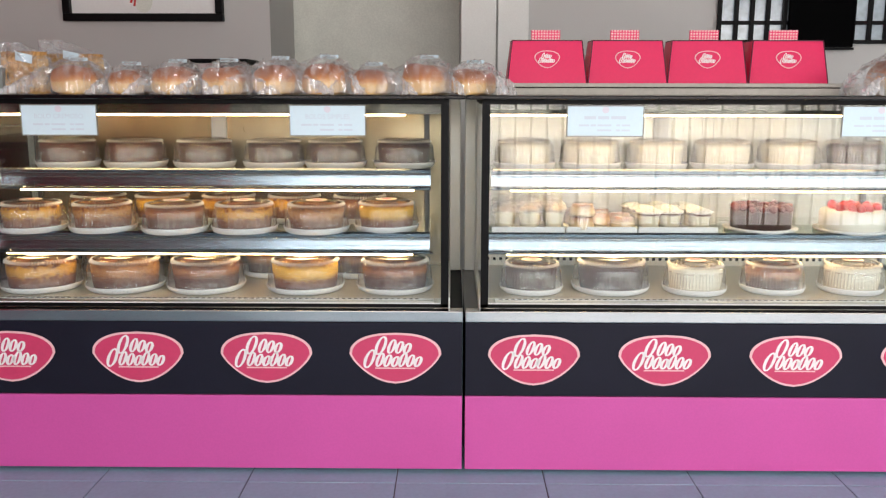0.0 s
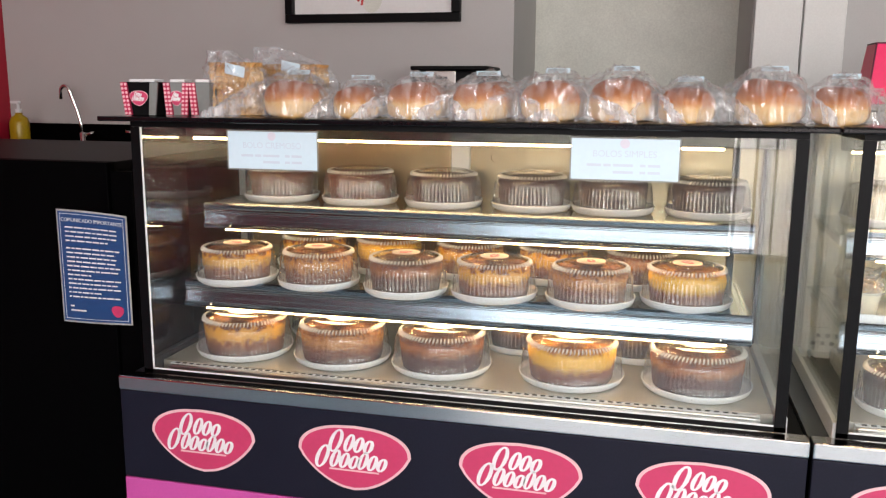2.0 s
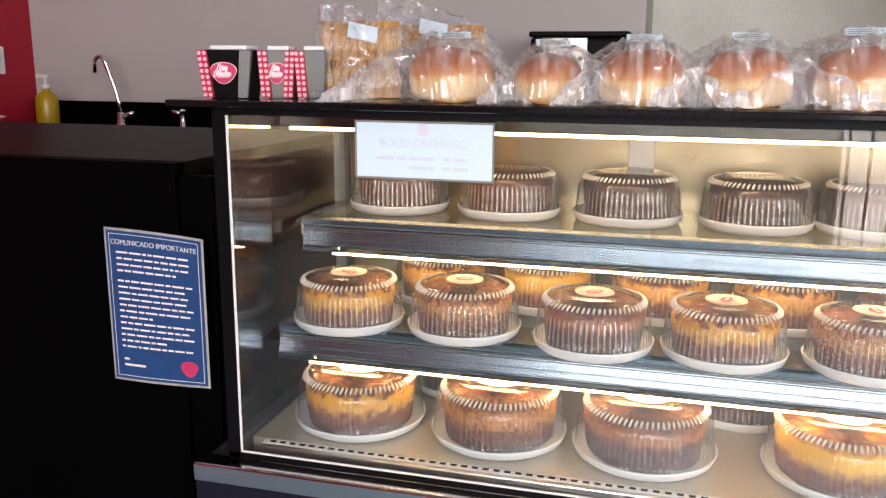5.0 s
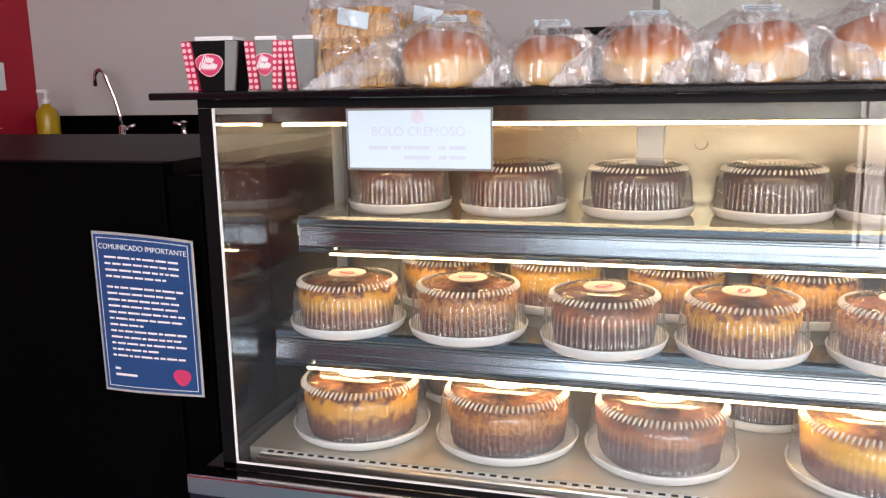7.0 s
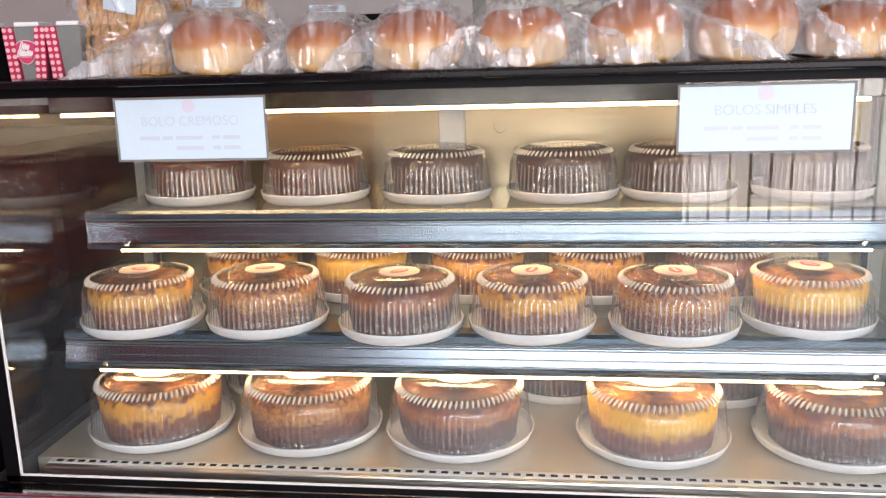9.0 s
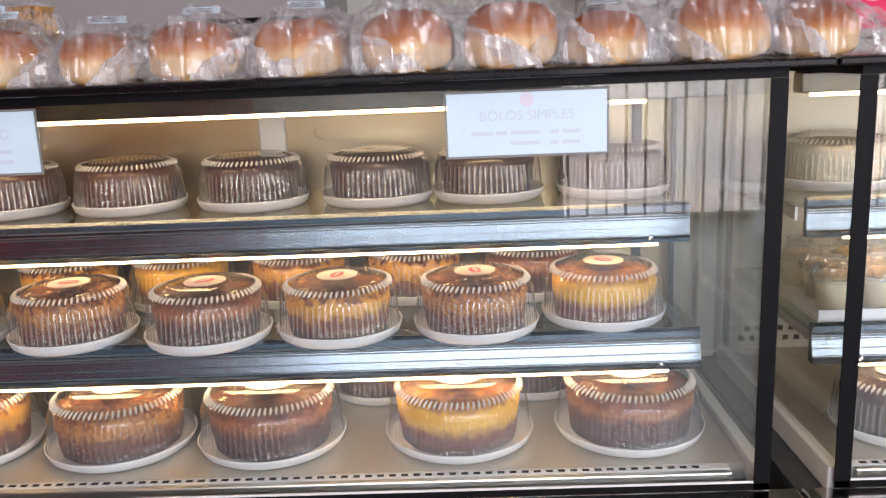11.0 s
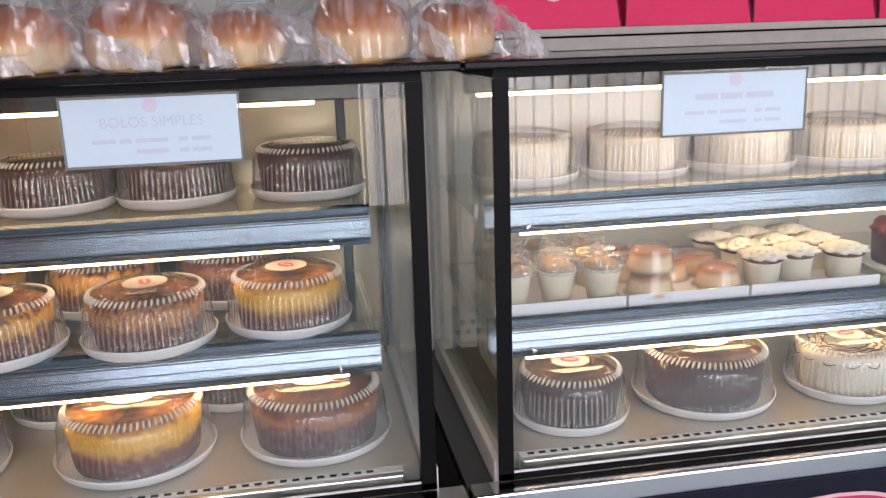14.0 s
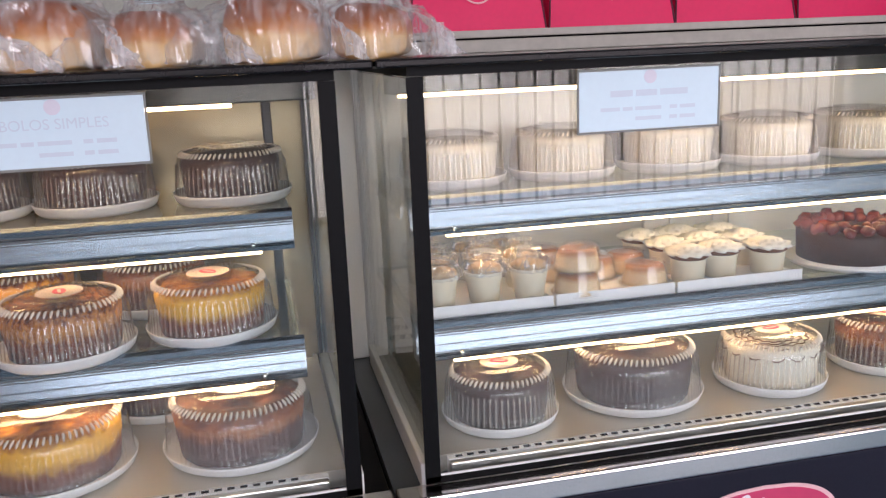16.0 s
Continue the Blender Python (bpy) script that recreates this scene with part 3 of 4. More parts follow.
# ---- price cards on the glass ----
def price_card(x, z, title, rows=2):
    c = thing("price_card", "white printed price card taped inside a grey border", "sign", (x, 2.7335, z), "price cards")
    part("card", box(-0.121, 0.121, 0, 0.002, -0.047, 0.047), PAPER, c)
    for a, b, d, e in ((-0.1225, 0.1225, 0.0475, 0.0505), (-0.1225, 0.1225, -0.0505, -0.0475), (-0.1245, -0.1215, -0.0505, 0.0505), (0.1215, 0.1245, -0.0505, 0.0505)):
        part("border", box(a, b, -0.0006, 0.002, d, e), CUP_GREY, c)
    part("stamp", lathe([(0.011, 0), (0.011, 0.0006)], 20), FAINT_PINK, c).matrix_world = c.matrix_world @ pose(0, -0.0002, 0.036, 90)
    if title:
        letters("heading", title, 0.021, (0, -0.0008, 0.012), FAINT, c, "faint grey capitals")
    else:
        for a, b in ((-0.068, -0.030), (-0.024, 0.012), (0.018, 0.066)):
            part("print_line", box(a, b, -0.0006, 0, 0.006, 0.016), FAINT, c)
    for i in range(rows):
        for a, b in ((-0.085, -0.052), (-0.047, -0.030), (-0.025, 0.020), (0.035, 0.048), (0.053, 0.080)):
            if i == 0 or a > -0.03:
                part("print_line", box(a, b, -0.0006, 0, -0.0165 - 0.016 * i, -0.0105 - 0.016 * i), FAINT, c)
    return c


price_card(-1.318, 1.196, "BOLO CREMOSO")
price_card(-0.445, 1.196, "BOLOS SIMPLES")
price_card(0.452, 1.196, "")
price_card(1.335, 1.196, "")


# ---- boxed cakes ----
def dome_mesh(r, h, flutes):
    """Clear cover: fluted wall, a ring of slanting beads on the shoulder, a stepped flat lid."""
    n = flutes * 6
    prof = [(r * 1.012, 0), (r * 1.012, 0.003), (r, 0.005), (r * 0.982, h * 0.34), (r * 0.958, h * 0.66), (r * 0.942, h * 0.73), (r * 0.918, h * 0.80), (r * 0.882, h * 0.865), (r * 0.840, h * 0.908), (r * 0.795, h * 0.928), (r * 0.772, h * 0.918), (r * 0.70, h * 0.925), (r * 0.665, h * 0.94), (r * 0.645, h * 0.98), (r * 0.62, h), (r * 0.45, h), (r * 0.2, h), (0.004, h)]
    deep = 0.008 if r > 0.12 else 0.013
    amp = [0, 0, deep, deep, deep] + [0] * 14

    def wave(k, i, q):
        return q + r * amp[i] * math.cos(math.pi * k / 3)

    bm = lathe(prof, n, wave, close=False)
    for q, f in enumerate(bm.faces):
        i, k = divmod(q, n)
        # Crest faces get the paler rib material, a painted highlight stripe.
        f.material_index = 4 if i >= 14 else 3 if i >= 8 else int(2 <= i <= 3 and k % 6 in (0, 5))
        f.smooth = i < 8
    step = 2 * math.pi / flutes
    for k in range(flutes):
        a0 = k * step
        rings = []
        for t, fat in ((0.0, 0.0012), (0.3, 0.0029), (0.7, 0.0029), (1.0, 0.0012)):
            a = a0 + 0.25 * step * t
            q, z = r * (0.908 - 0.092 * t ** 1.15), h * (0.838 + 0.092 * t ** 0.75)
            ring = []
            for e in range(5):
                w = 2 * math.pi * e / 5
                o, side = fat * math.cos(w), fat * 0.9 * math.sin(w)
                ring.append(bm.verts.new(((q + o * 0.7) * math.cos(a) - side * math.sin(a), (q + o * 0.7) * math.sin(a) + side * math.cos(a), z + o * 0.7)))
            rings.append(ring)
        for lo, hi in zip(rings, rings[1:]):
            for e in range(5):
                f = bm.faces.new((lo[e], lo[(e + 1) % 5], hi[(e + 1) % 5], hi[e]))
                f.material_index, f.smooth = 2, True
    me = bpy.data.meshes.new("dome")
    bmesh.ops.recalc_face_normals(bm, faces=bm.faces)
    bm.to_mesh(me)
    bm.free()
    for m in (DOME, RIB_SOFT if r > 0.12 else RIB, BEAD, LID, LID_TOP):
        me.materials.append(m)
    return me


def cake_mesh(r, h, seed, rough=0.004):
    """Baked round: uneven sides, a risen rim and a crumbly, pitted top."""
    rnd = random.Random(seed)
    ph = [rnd.uniform(0, 6.28) for _ in range(4)]
    prof = [(r * 0.93, 0), (r * 0.95, h * 0.2), (r * 0.965, h * 0.4), (r * 0.985, h * 0.6), (r * 0.995, h * 0.72), (r, h * 0.82), (r * 0.975, h * 0.90), (r * 0.93, h * 0.955), (r * 0.86, h * 0.985), (r * 0.70, h), (r * 0.5, h * 0.99), (r * 0.3, h * 0.985), (0.004, h * 0.985)]
    n = 72

    def wave(k, i, q):
        a = 2 * math.pi * k / n
        return q * (1 + 0.012 * math.sin(3 * a + ph[0]) + 0.008 * math.sin(7 * a + ph[1]) + 0.006 * math.sin(13 * a + ph[2]))

    bm = lathe(prof, n, wave)
    for v in bm.verts:
        t = v.co.z / h
        k = noise.noise(v.co * 75 + Vector((seed * 3.3, 0, 0))) + 0.6 * noise.noise(v.co * 190)
        d = Vector((v.co.x, v.co.y, 0)).normalized() * (1.2 - t) + Vector((0, 0, 1)) * max(0, t - 0.4)
        if t > 0.05:
            v.co += d * rough * k * (0.35 + t)
    return bm


SIZES = {"large": (0.134, 0.109, 0.1405, 74), "medium": (0.1135, 0.101, 0.1195, 62), "small": (0.1075, 0.101, 0.1135, 60)}
DOMES = {k: dome_mesh(v[0], v[1], v[3]) for k, v in SIZES.items()}
WORDS = {"orange": "golden sponge", "corn": "bright yellow corn", "brown": "brown sponge", "crumb": "crumb-topped brown", "chocolate": "dark chocolate", "cocoa": "reddish brown cocoa", "cream": "pale cream-covered"}
MADE = {}


def boxed_cake(kind, size, x, y, z, web=False, mark=True, turn=0.0, fill=1.0):
    key = (kind, size, web, mark, fill)
    if key in MADE:
        return copy_thing(MADE[key], pose(x, y, z, 0, 0, turn))
    r, h, br, _ = SIZES[size]
    c = thing("boxed_cake", WORDS[kind] + " round cake under ribbed clear dome on white board", "cake", (x, y, z), "domed cakes", rz=turn)
    part("board", lathe([(br * 0.89, 0), (br * 0.955, 0.006), (br * 0.992, 0.018), (br, 0.0215), (br * 0.988, 0.0225), (br * 0.978, 0.020), (br * 0.968, 0.010), (br * 0.93, 0.008)], 48), BOARD, c, "white round board", True)
    cake = part("cake", cake_mesh(r * 0.875, h * 0.85 * fill, len(MADE), {"crumb": 0.007, "cream": 0.0012, "chocolate": 0.002}.get(kind, 0.004)), CAKES[kind], c, WORDS[kind] + " cake", True)
    cake.location = (0, 0, 0.009)
    if web:
        for q, dz in ((0.42, 0.0), (0.56, 0.0), (0.70, 0.001), (0.83, -0.001), (0.955, -0.012)):
            ring = []
            for k in range(97):
                lobe = abs(math.sin(math.pi * (k / 96 * 14)))
                rr = r * 0.868 * (q + 0.075 * lobe)
                ring.append((rr * math.cos(2 * math.pi * k / 96), rr * math.sin(2 * math.pi * k / 96), 0.0105 + h * 0.85 + dz - (0.012 * lobe if q > 0.9 else 0.006 * lobe * (q > 0.8))))
            part("icing_thread", tube(ring, 0.0012, 5), COCOA, c, "thin brown icing thread")
    d = part("dome", DOMES[size], DOME, c, "ribbed clear plastic dome")
    d.location = (0, 0, 0.010)
    if mark:
        lab = part("round_label", lathe([(r * 0.34, 0), (r * 0.34, 0.001)], 32), LABEL, c, "white round label with a red badge")
        lab.location = (0, 0, 0.010 + h * 1.004)
        bm = lathe([(1, 0), (1, 0.0006)], 24)
        bmesh.ops.scale(bm, vec=(r * 0.17, r * 0.10, 1), verts=bm.verts)
        s = part("label_badge", bm, STRIP, lab, "small dark rose badge")
        s.location = (0, 0, 0.0011)
        s = part("badge_print", box(-r * 0.11, r * 0.11, -r * 0.022, r * 0.022, 0.0018, 0.0022), LABEL, lab)
    MADE[key] = c
    return c


DECK, MID, TOP = 0.593, 0.7945, 1.0045
for i, (kind, x, y) in enumerate([("orange", -1.520, 2.945), ("crumb", -1.218, 2.950), ("brown", -0.925, 2.945), ("corn", -0.567, 2.945), ("brown", -0.245, 2.950)]):
    boxed_cake(kind, "large", x, y, DECK, turn=i * 25 - 40)
for i, (kind, x, y) in enumerate([("orange", -1.558, 2.985), ("crumb", -1.305, 2.995), ("brown", -1.036, 2.972), ("orange", -0.788, 2.985), ("crumb", -0.528, 2.985), ("corn", -0.280, 3.03)]):
    boxed_cake(kind, "medium", x, y, MID, turn=i * 31 - 20)
for i, (kind, x) in enumerate([("cocoa", -1.525), ("cocoa", -1.262), ("chocolate", -0.995), ("chocolate", -0.727), ("chocolate", -0.490), ("chocolate", -0.225)]):
    boxed_cake(kind, "medium", x, 3.24, TOP, mark=False, turn=i * 17)
for i, (kind, x) in enumerate([("orange", -1.42), ("corn", -1.17), ("orange", -0.91), ("orange", -0.655), ("brown", -0.40)]):
    boxed_cake(kind, "medium", x, 3.245, MID, turn=i * 23)
for i, (kind, x) in enumerate([("brown", -1.36), ("brown", -0.735), ("brown", -0.405)]):
    boxed_cake(kind, "medium", x, 3.20, DECK, turn=i * 23)

boxed_cake("chocolate", "small", 0.242, 2.925, DECK, turn=-20)
boxed_cake("chocolate", "large", 0.528, 2.950, DECK, turn=15)
boxed_cake("cream", "small", 0.822, 2.925, DECK, web=True)
boxed_cake("brown", "small", 1.105, 2.945, DECK, turn=60)
boxed_cake("cream", "small", 1.385, 2.945, DECK, web=True)
for i, (kind, x) in enumerate([("cream", 0.235), ("cream", 0.485), ("cream", 0.740), ("cream", 0.990), ("cream", 1.240), ("chocolate", 1.49)]):
    boxed_cake(kind, "medium", x, 3.23, TOP, mark=False, turn=i * 19)


# ---- desserts on the middle shelf ----
def tray(x0, x1, y0, y1):
    t = thing("dessert_tray", "white card tray lined under small desserts", "tray", ((x0 + x1) / 2, (y0 + y1) / 2, MID), "dessert trays")
    w, d = (x1 - x0) / 2, (y1 - y0) / 2
    part("tray_base", box(-w, w, -d, d, 0, 0.012, 0.002), BOARD, t)
    part("tray_lip", box(-w, w, -d - 0.004, -d - 0.0005, 0, 0.024, 0.001), BOARD, t)


tray(0.10, 0.36, 2.945, 3.30)
tray(0.365, 0.615, 2.945, 3.30)
tray(0.62, 0.90, 2.945, 3.30)
ON = MID + 0.0125
flan0 = None
for x, y, lift in ((0.425, 2.985, 0), (0.427, 2.990, 0.047), (0.575, 2.995, 0), (0.50, 3.08, 0), (0.42, 3.10, 0), (0.58, 3.10, 0), (0.52, 3.20, 0), (0.43, 3.21, 0)):
    m = pose(x, y, ON + lift, 0, 0, x * 300)
    if flan0:
        copy_thing(flan0, m)
        continue
    flan0 = thing("flan_cup", "caramel-topped flan in a small clear cup", "dessert", (x, y, ON), "flans", rz=x * 300)
    part("flan", lathe([(0.046, 0.002), (0.044, 0.012), (0.038, 0.036), (0.034, 0.041), (0.004, 0.042)], 28), FLAN, flan0, "", True)
    part("cup", lathe([(0.052, 0), (0.052, 0.003), (0.048, 0.004), (0.040, 0.044), (0.036, 0.046), (0.004, 0.046)], 32, lambda k, i, r: r * (1 + 0.01 * (k % 2))), DOME, flan0, "clear plastic cup")
cup0 = None
for x, y in ((0.145, 2.985), (0.235, 2.99), (0.325, 2.985), (0.16, 3.075), (0.255, 3.08), (0.335, 3.075), (0.15, 3.17), (0.25, 3.17), (0.33, 3.17)):
    m = pose(x, y, ON, 0, 0, x * 500)
    if cup0:
        copy_thing(cup0, m)
        continue
    cup0 = thing("mousse_cup", "creamy mousse cup wrapped in crinkled clear film", "dessert", (x, y, ON), "mousse cups", rz=x * 500)
    part("cup", lathe([(0.028, 0), (0.037, 0.060), (0.038, 0.063), (0.034, 0.060)], 28), CREAM_CUP, cup0, "pale cream cup", True)
    part("topping", lathe([(0.034, 0.061), (0.035, 0.068), (0.022, 0.075), (0.004, 0.077)], 20, lambda k, i, r: r * (1 + 0.05 * math.sin(k * 2.3 + i))), TAN, cup0, "", True)
    part("film", lathe([(0.042, 0.058), (0.043, 0.072), (0.034, 0.086), (0.020, 0.088), (0.026, 0.100)], 26, lambda k, i, r: r * (1 + 0.10 * math.sin(k * 2.9 + i * 1.7))), BAG, cup0, "crinkled clear film")
cc0 = None
for x, y in ((0.665, 2.985), (0.745, 3.00), (0.845, 2.985), (0.66, 3.07), (0.75, 3.085), (0.84, 3.075), (0.64, 3.16), (0.735, 3.17), (0.83, 3.165)):
    m = pose(x, y, ON, 0, 0, x * 700)
    if cc0:
        copy_thing(cc0, m)
        continue
    cc0 = thing("cream_cup", "small white dessert cup heaped with whipped cream", "dessert", (x, y, ON), "whipped cream cups", rz=x * 700)
    part("cup", lathe([(0.032, 0), (0.036, 0.046), (0.037, 0.048)], 24), CREAM_CUP, cc0, "", True)
    part("cocoa_ring", lathe([(0.036, 0.048), (0.041, 0.052), (0.041, 0.057), (0.036, 0.060)], 24), COCOA, cc0, "dark cocoa edge", True)
    bm = lathe([(0.036, 0.054), (0.045, 0.058), (0.044, 0.064), (0.033, 0.063), (0.034, 0.068), (0.022, 0.068), (0.020, 0.073), (0.010, 0.073), (0.003, 0.076)], 54, lambda k, i, r: r * (1 + 0.13 * math.sin(k / 54 * 2 * math.pi * 9 + i * 1.3) * (r > 0.005)))
    part("whipped_cream", bm, CREAM, cc0, "", True)

choc = thing("layer_cake", "uncovered dark chocolate cake with ruffled rim on a board", "cake", (1.085, 3.045, MID))
part("board", lathe([(0.120, 0), (0.130, 0.008), (0.131, 0.012)], 40), BOARD, choc, "", True)
part("cake", lathe([(0.106, 0.010), (0.109, 0.070), (0.102, 0.077), (0.004, 0.077)], 40), CAKES["chocolate"], choc, "", True)
rnd = random.Random(17)
for k in range(34):
    a, q = 2 * math.pi * k / 17 + 0.18 * (k > 16), 0.094 if k < 17 else 0.066
    bm = bmesh.new()
    bmesh.ops.create_icosphere(bm, subdivisions=2, radius=0.016, matrix=Matrix.LocRotScale((q * math.cos(a), q * math.sin(a), 0.080 + rnd.uniform(0, 0.008)), Euler((rnd.random(), rnd.random(), a)), (rnd.uniform(0.8, 1.3), rnd.uniform(0.6, 1.0), rnd.uniform(0.7, 1.2))))
    for v in bm.verts:
        v.co *= 1 + 0.05 * noise.noise(v.co * 150)
    part("ruffle", bm, RUFFLE, choc, "glossy red-brown ruffle", True)
straw = thing("layer_cake", "white cream cake topped with red strawberries on a board", "cake", (1.41, 3.03, MID))
part("board", lathe([(0.12, 0), (0.132, 0.006), (0.132, 0.010)], 40), BOARD, straw, "", True)
part("cake", lathe([(0.110, 0.010), (0.112, 0.070), (0.104, 0.078), (0.004, 0.078)], 40), CREAM, straw, "white cream coat", True)
rnd = random.Random(9)
for k in range(16):
    a, q = k * 2.4, 0.022 * math.sqrt(k)
    bm = bmesh.new()
    bmesh.ops.create_icosphere(bm, subdivisions=2, radius=0.017, matrix=Matrix.LocRotScale((q * math.cos(a), q * math.sin(a), 0.088), Euler((rnd.random(), rnd.random(), a)), (1, 0.8, 1.1)))
    part("strawberry", bm, BERRY, straw, "", True)


# ---- bagged bread on the slab ----
def loaf_mesh(w, d, h, seed, buns):
    """A row of buns baked together, rounded on top, with soft pinches between."""
    rnd = random.Random(seed)
    bm, rows, n, m = bmesh.new(), [], 28, 36
    for j in range(m + 1):
        t = j / m
        end = min(1.0, math.sin(math.pi * min(max(t, 0.004), 0.996)) * 2.2) ** 0.55
        pinch = 0.86 + 0.14 * abs(math.sin(math.pi * t * buns)) ** 0.6
        row = []
        for k in range(n):
            a = 2 * math.pi * k / n
            c, s = math.cos(a), math.sin(a)
            x = w / 2 * abs(c) ** 0.75 * (1 if c > 0 else -1) * end * (0.93 + 0.07 * pinch)
            z = h * (0.42 + (0.58 * abs(s) ** 0.85 * pinch if s > 0 else -0.42 * abs(s) ** 0.45)) * (0.55 + 0.45 * end)
            z *= 0.985 + 0.015 * math.cos(x / w * 9.4 + seed)
            q = 1 + 0.09 * noise.noise((x * 16 + seed * 5, t * 3, z * 16))
            row.append(bm.verts.new((x * q, (t - 0.5) * d, max(0.001, z * q))))
        rows.append(row)
    for a, b in zip(rows, rows[1:]):
        for k in range(n):
            bm.faces.new((a[k], a[(k + 1) % n], b[(k + 1) % n], b[k]))
    bm.faces.new(rows[0][::-1])
    bm.faces.new(rows[-1])
    return bm


def bag_mesh(w, d, h, seed, gather=0.5):
    """Crinkled film pulled round the loaf, with a flat fin in front and a gathered neck behind."""
    bm, rows, n, m = bmesh.new(), [], 44, 40
    for j in range(m + 1):
        t = j / m
        if t < 0.14:
            q = t / 0.14
            ww, hh, lift = 1.34 - 0.30 * q ** 0.7, 0.10 + 0.72 * q ** 0.7, 0.0
        elif t < 0.74:
            ww, hh, lift = 1.04, 0.86 + 0.18 * math.sin((t - 0.14) / 0.6 * math.pi), 0.0
        else:
            q = (t - 0.74) / 0.26
            ww, hh, lift = 1.04 - 0.72 * q ** 0.8 + 0.3 * max(0, q - 0.7), 0.88 - 0.55 * q, 0.55 * q
        row = []
        for k in range(n):
            a = 2 * math.pi * k / n
            c, s = math.cos(a), math.sin(a)
            x = w / 2 * ww * abs(c) ** 0.7 * (1 if c > 0 else -1)
            z = h * hh * (0.30 + (0.78 * abs(s) ** 0.8 if s > 0 else -0.30 * abs(s) ** 0.4)) + lift * h * gather
            y = (t - 0.5) * d
            v = Vector((x, y, z))
            k1 = noise.noise(v * 26 + Vector((seed * 3.1, 0, 0)))
            k2 = noise.noise(Vector((x * 60, y * 22, z * 60)) + Vector((0, seed * 1.7, 0)))
            v += Vector((c, 0, max(s, 0))) * (0.018 * k1 + 0.010 * k2) * (1.3 if t < 0.14 or t > 0.74 else 1.0)
            v.z = max(v.z, 0.0006)
            row.append(bm.verts.new(v))
        rows.append(row)
    for a, b in zip(rows, rows[1:]):
        for k in range(n):
            bm.faces.new((a[k], a[(k + 1) % n], b[(k + 1) % n], b[k]))
    return bm


def wrap_mesh(w, d, h, seed):
    """Film pulled over a loaf: close over the crown, sides drawn out to thin flaps on the slab, sharp pulled creases."""
    rnd = random.Random(seed * 7 + 1)
    bm, rows, n, m = bmesh.new(), [], 96, 48
    lean, left, right = rnd.uniform(-0.05, 0.05), rnd.uniform(1.4, 2.2), rnd.uniform(1.4, 2.2)
    for j in range(m + 1):
        t = j / m
        if t < 0.10:
            q = t / 0.10
            wide, hh = 1.25 - 0.1 * q, 0.04 + 0.90 * q ** 0.55
        elif t < 0.72:
            q = (t - 0.10) / 0.62
            wide, hh = 1.0 + 0.16 * math.sin(q * 5 + seed), 0.96 + 0.22 * math.sin(q * 2.2)
        else:
            q = (t - 0.72) / 0.28
            wide, hh = 1.0 - 0.45 * q, 1.14 - 0.30 * q
        row = []
        for k in range(n):
            a = 2 * math.pi * k / n
            c, s = math.cos(a), math.sin(a)
            top = max(s, 0.0)
            flare = (left if c < 0 else right) * wide
            # close to the loaf near the crown, drawn out low down
            x = w / 2 * math.copysign(0.92 * abs(c) ** 0.8 + (flare - 0.92) * abs(c) ** 3.6, c) + lean * w * top * hh
            z = h * hh * 1.04 * top ** 0.85
            y = (t - 0.5) * d * 1.16 + 0.012 * noise.noise((x * 30, seed, z * 30))
            fan = Vector((a * 5.5 + seed * 3.1, t * 3.0, seed))
            k1 = 1 - 3.2 * abs(noise.noise(fan + Vector((0, 0, t * 1.5))))
            k2 = 1 - 3.2 * abs(noise.noise((x * 42 + seed, y * 26 + z * 20, z * 42)))
            push = 0.0055 * k1 + 0.0045 * k2 + rnd.uniform(-0.0006, 0.0006)
            row.append(bm.verts.new((x + c * push, y - (0.6 * push if t < 0.12 else 0), max(0.0006, z + push * (0.3 + top)))))
        rows.append(row)
    for a, b in zip(rows, rows[1:]):
        for k in range(n):
            f = bm.faces.new((a[k], a[(k + 1) % n], b[(k + 1) % n], b[k]))
            f.material_index = int(abs(math.cos(2 * math.pi * (k + 0.5) / n)) > 0.86 or f.verts[0].co.y > 0.36 * d)
    return bm


def bread_bag(x, y, w, d, h, seed, turn=0.0, buns=3, label=True):
    b = thing("bagged_bread", "golden brown soft loaf in a crinkled clear bag on the slab", "bread", (x, y, SLAB_T), "bagged loaves", rz=turn)
    part("loaf", loaf_mesh(w * 0.99, d * 1.0, h * 1.0, seed, buns), BREAD, b, "golden brown loaf", True)
    bag = part("bag", wrap_mesh(w * 1.10, d, h, seed), WRAP, b, "crinkled clear bag")
    bag.data.materials.append(FLAP)
    if label:
        lab = part("label", box(-0.030, 0.030, -0.009, 0.009, 0, 0.0008), PAPER, b, "white printed strip")
        lab.matrix_basis = pose(0.004, -d * 0.02, h * 1.21, 40, 0, (seed * 37) % 25 - 12)
        for q in (-0.0055, -0.001, 0.004):
            part("print", box(-0.024, 0.020 - 0.9 * abs(q), q - 0.0009, q + 0.0009, 0.0009, 0.0013), CUP_GREY, lab)
    return b


for i, (x, w, h, turn) in enumerate([(-1.305, 0.150, 0.096, 14), (-1.125, 0.115, 0.085, 8), (-0.968, 0.140, 0.092, 6), (-0.795, 0.135, 0.094, 2), (-0.622, 0.140, 0.100, -3), (-0.457, 0.150, 0.104, -6), (-0.308, 0.125, 0.084, -4), (-0.122, 0.150, 0.104, -10), (0.032, 0.120, 0.090, -14)]):
    bread_bag(x, 2.875, w, 0.25, h, i + 1, turn, 3 if i % 3 else 2)


bread_bag(1.585, 3.06, 0.21, 0.30, 0.125, 12, 5, 3, False)

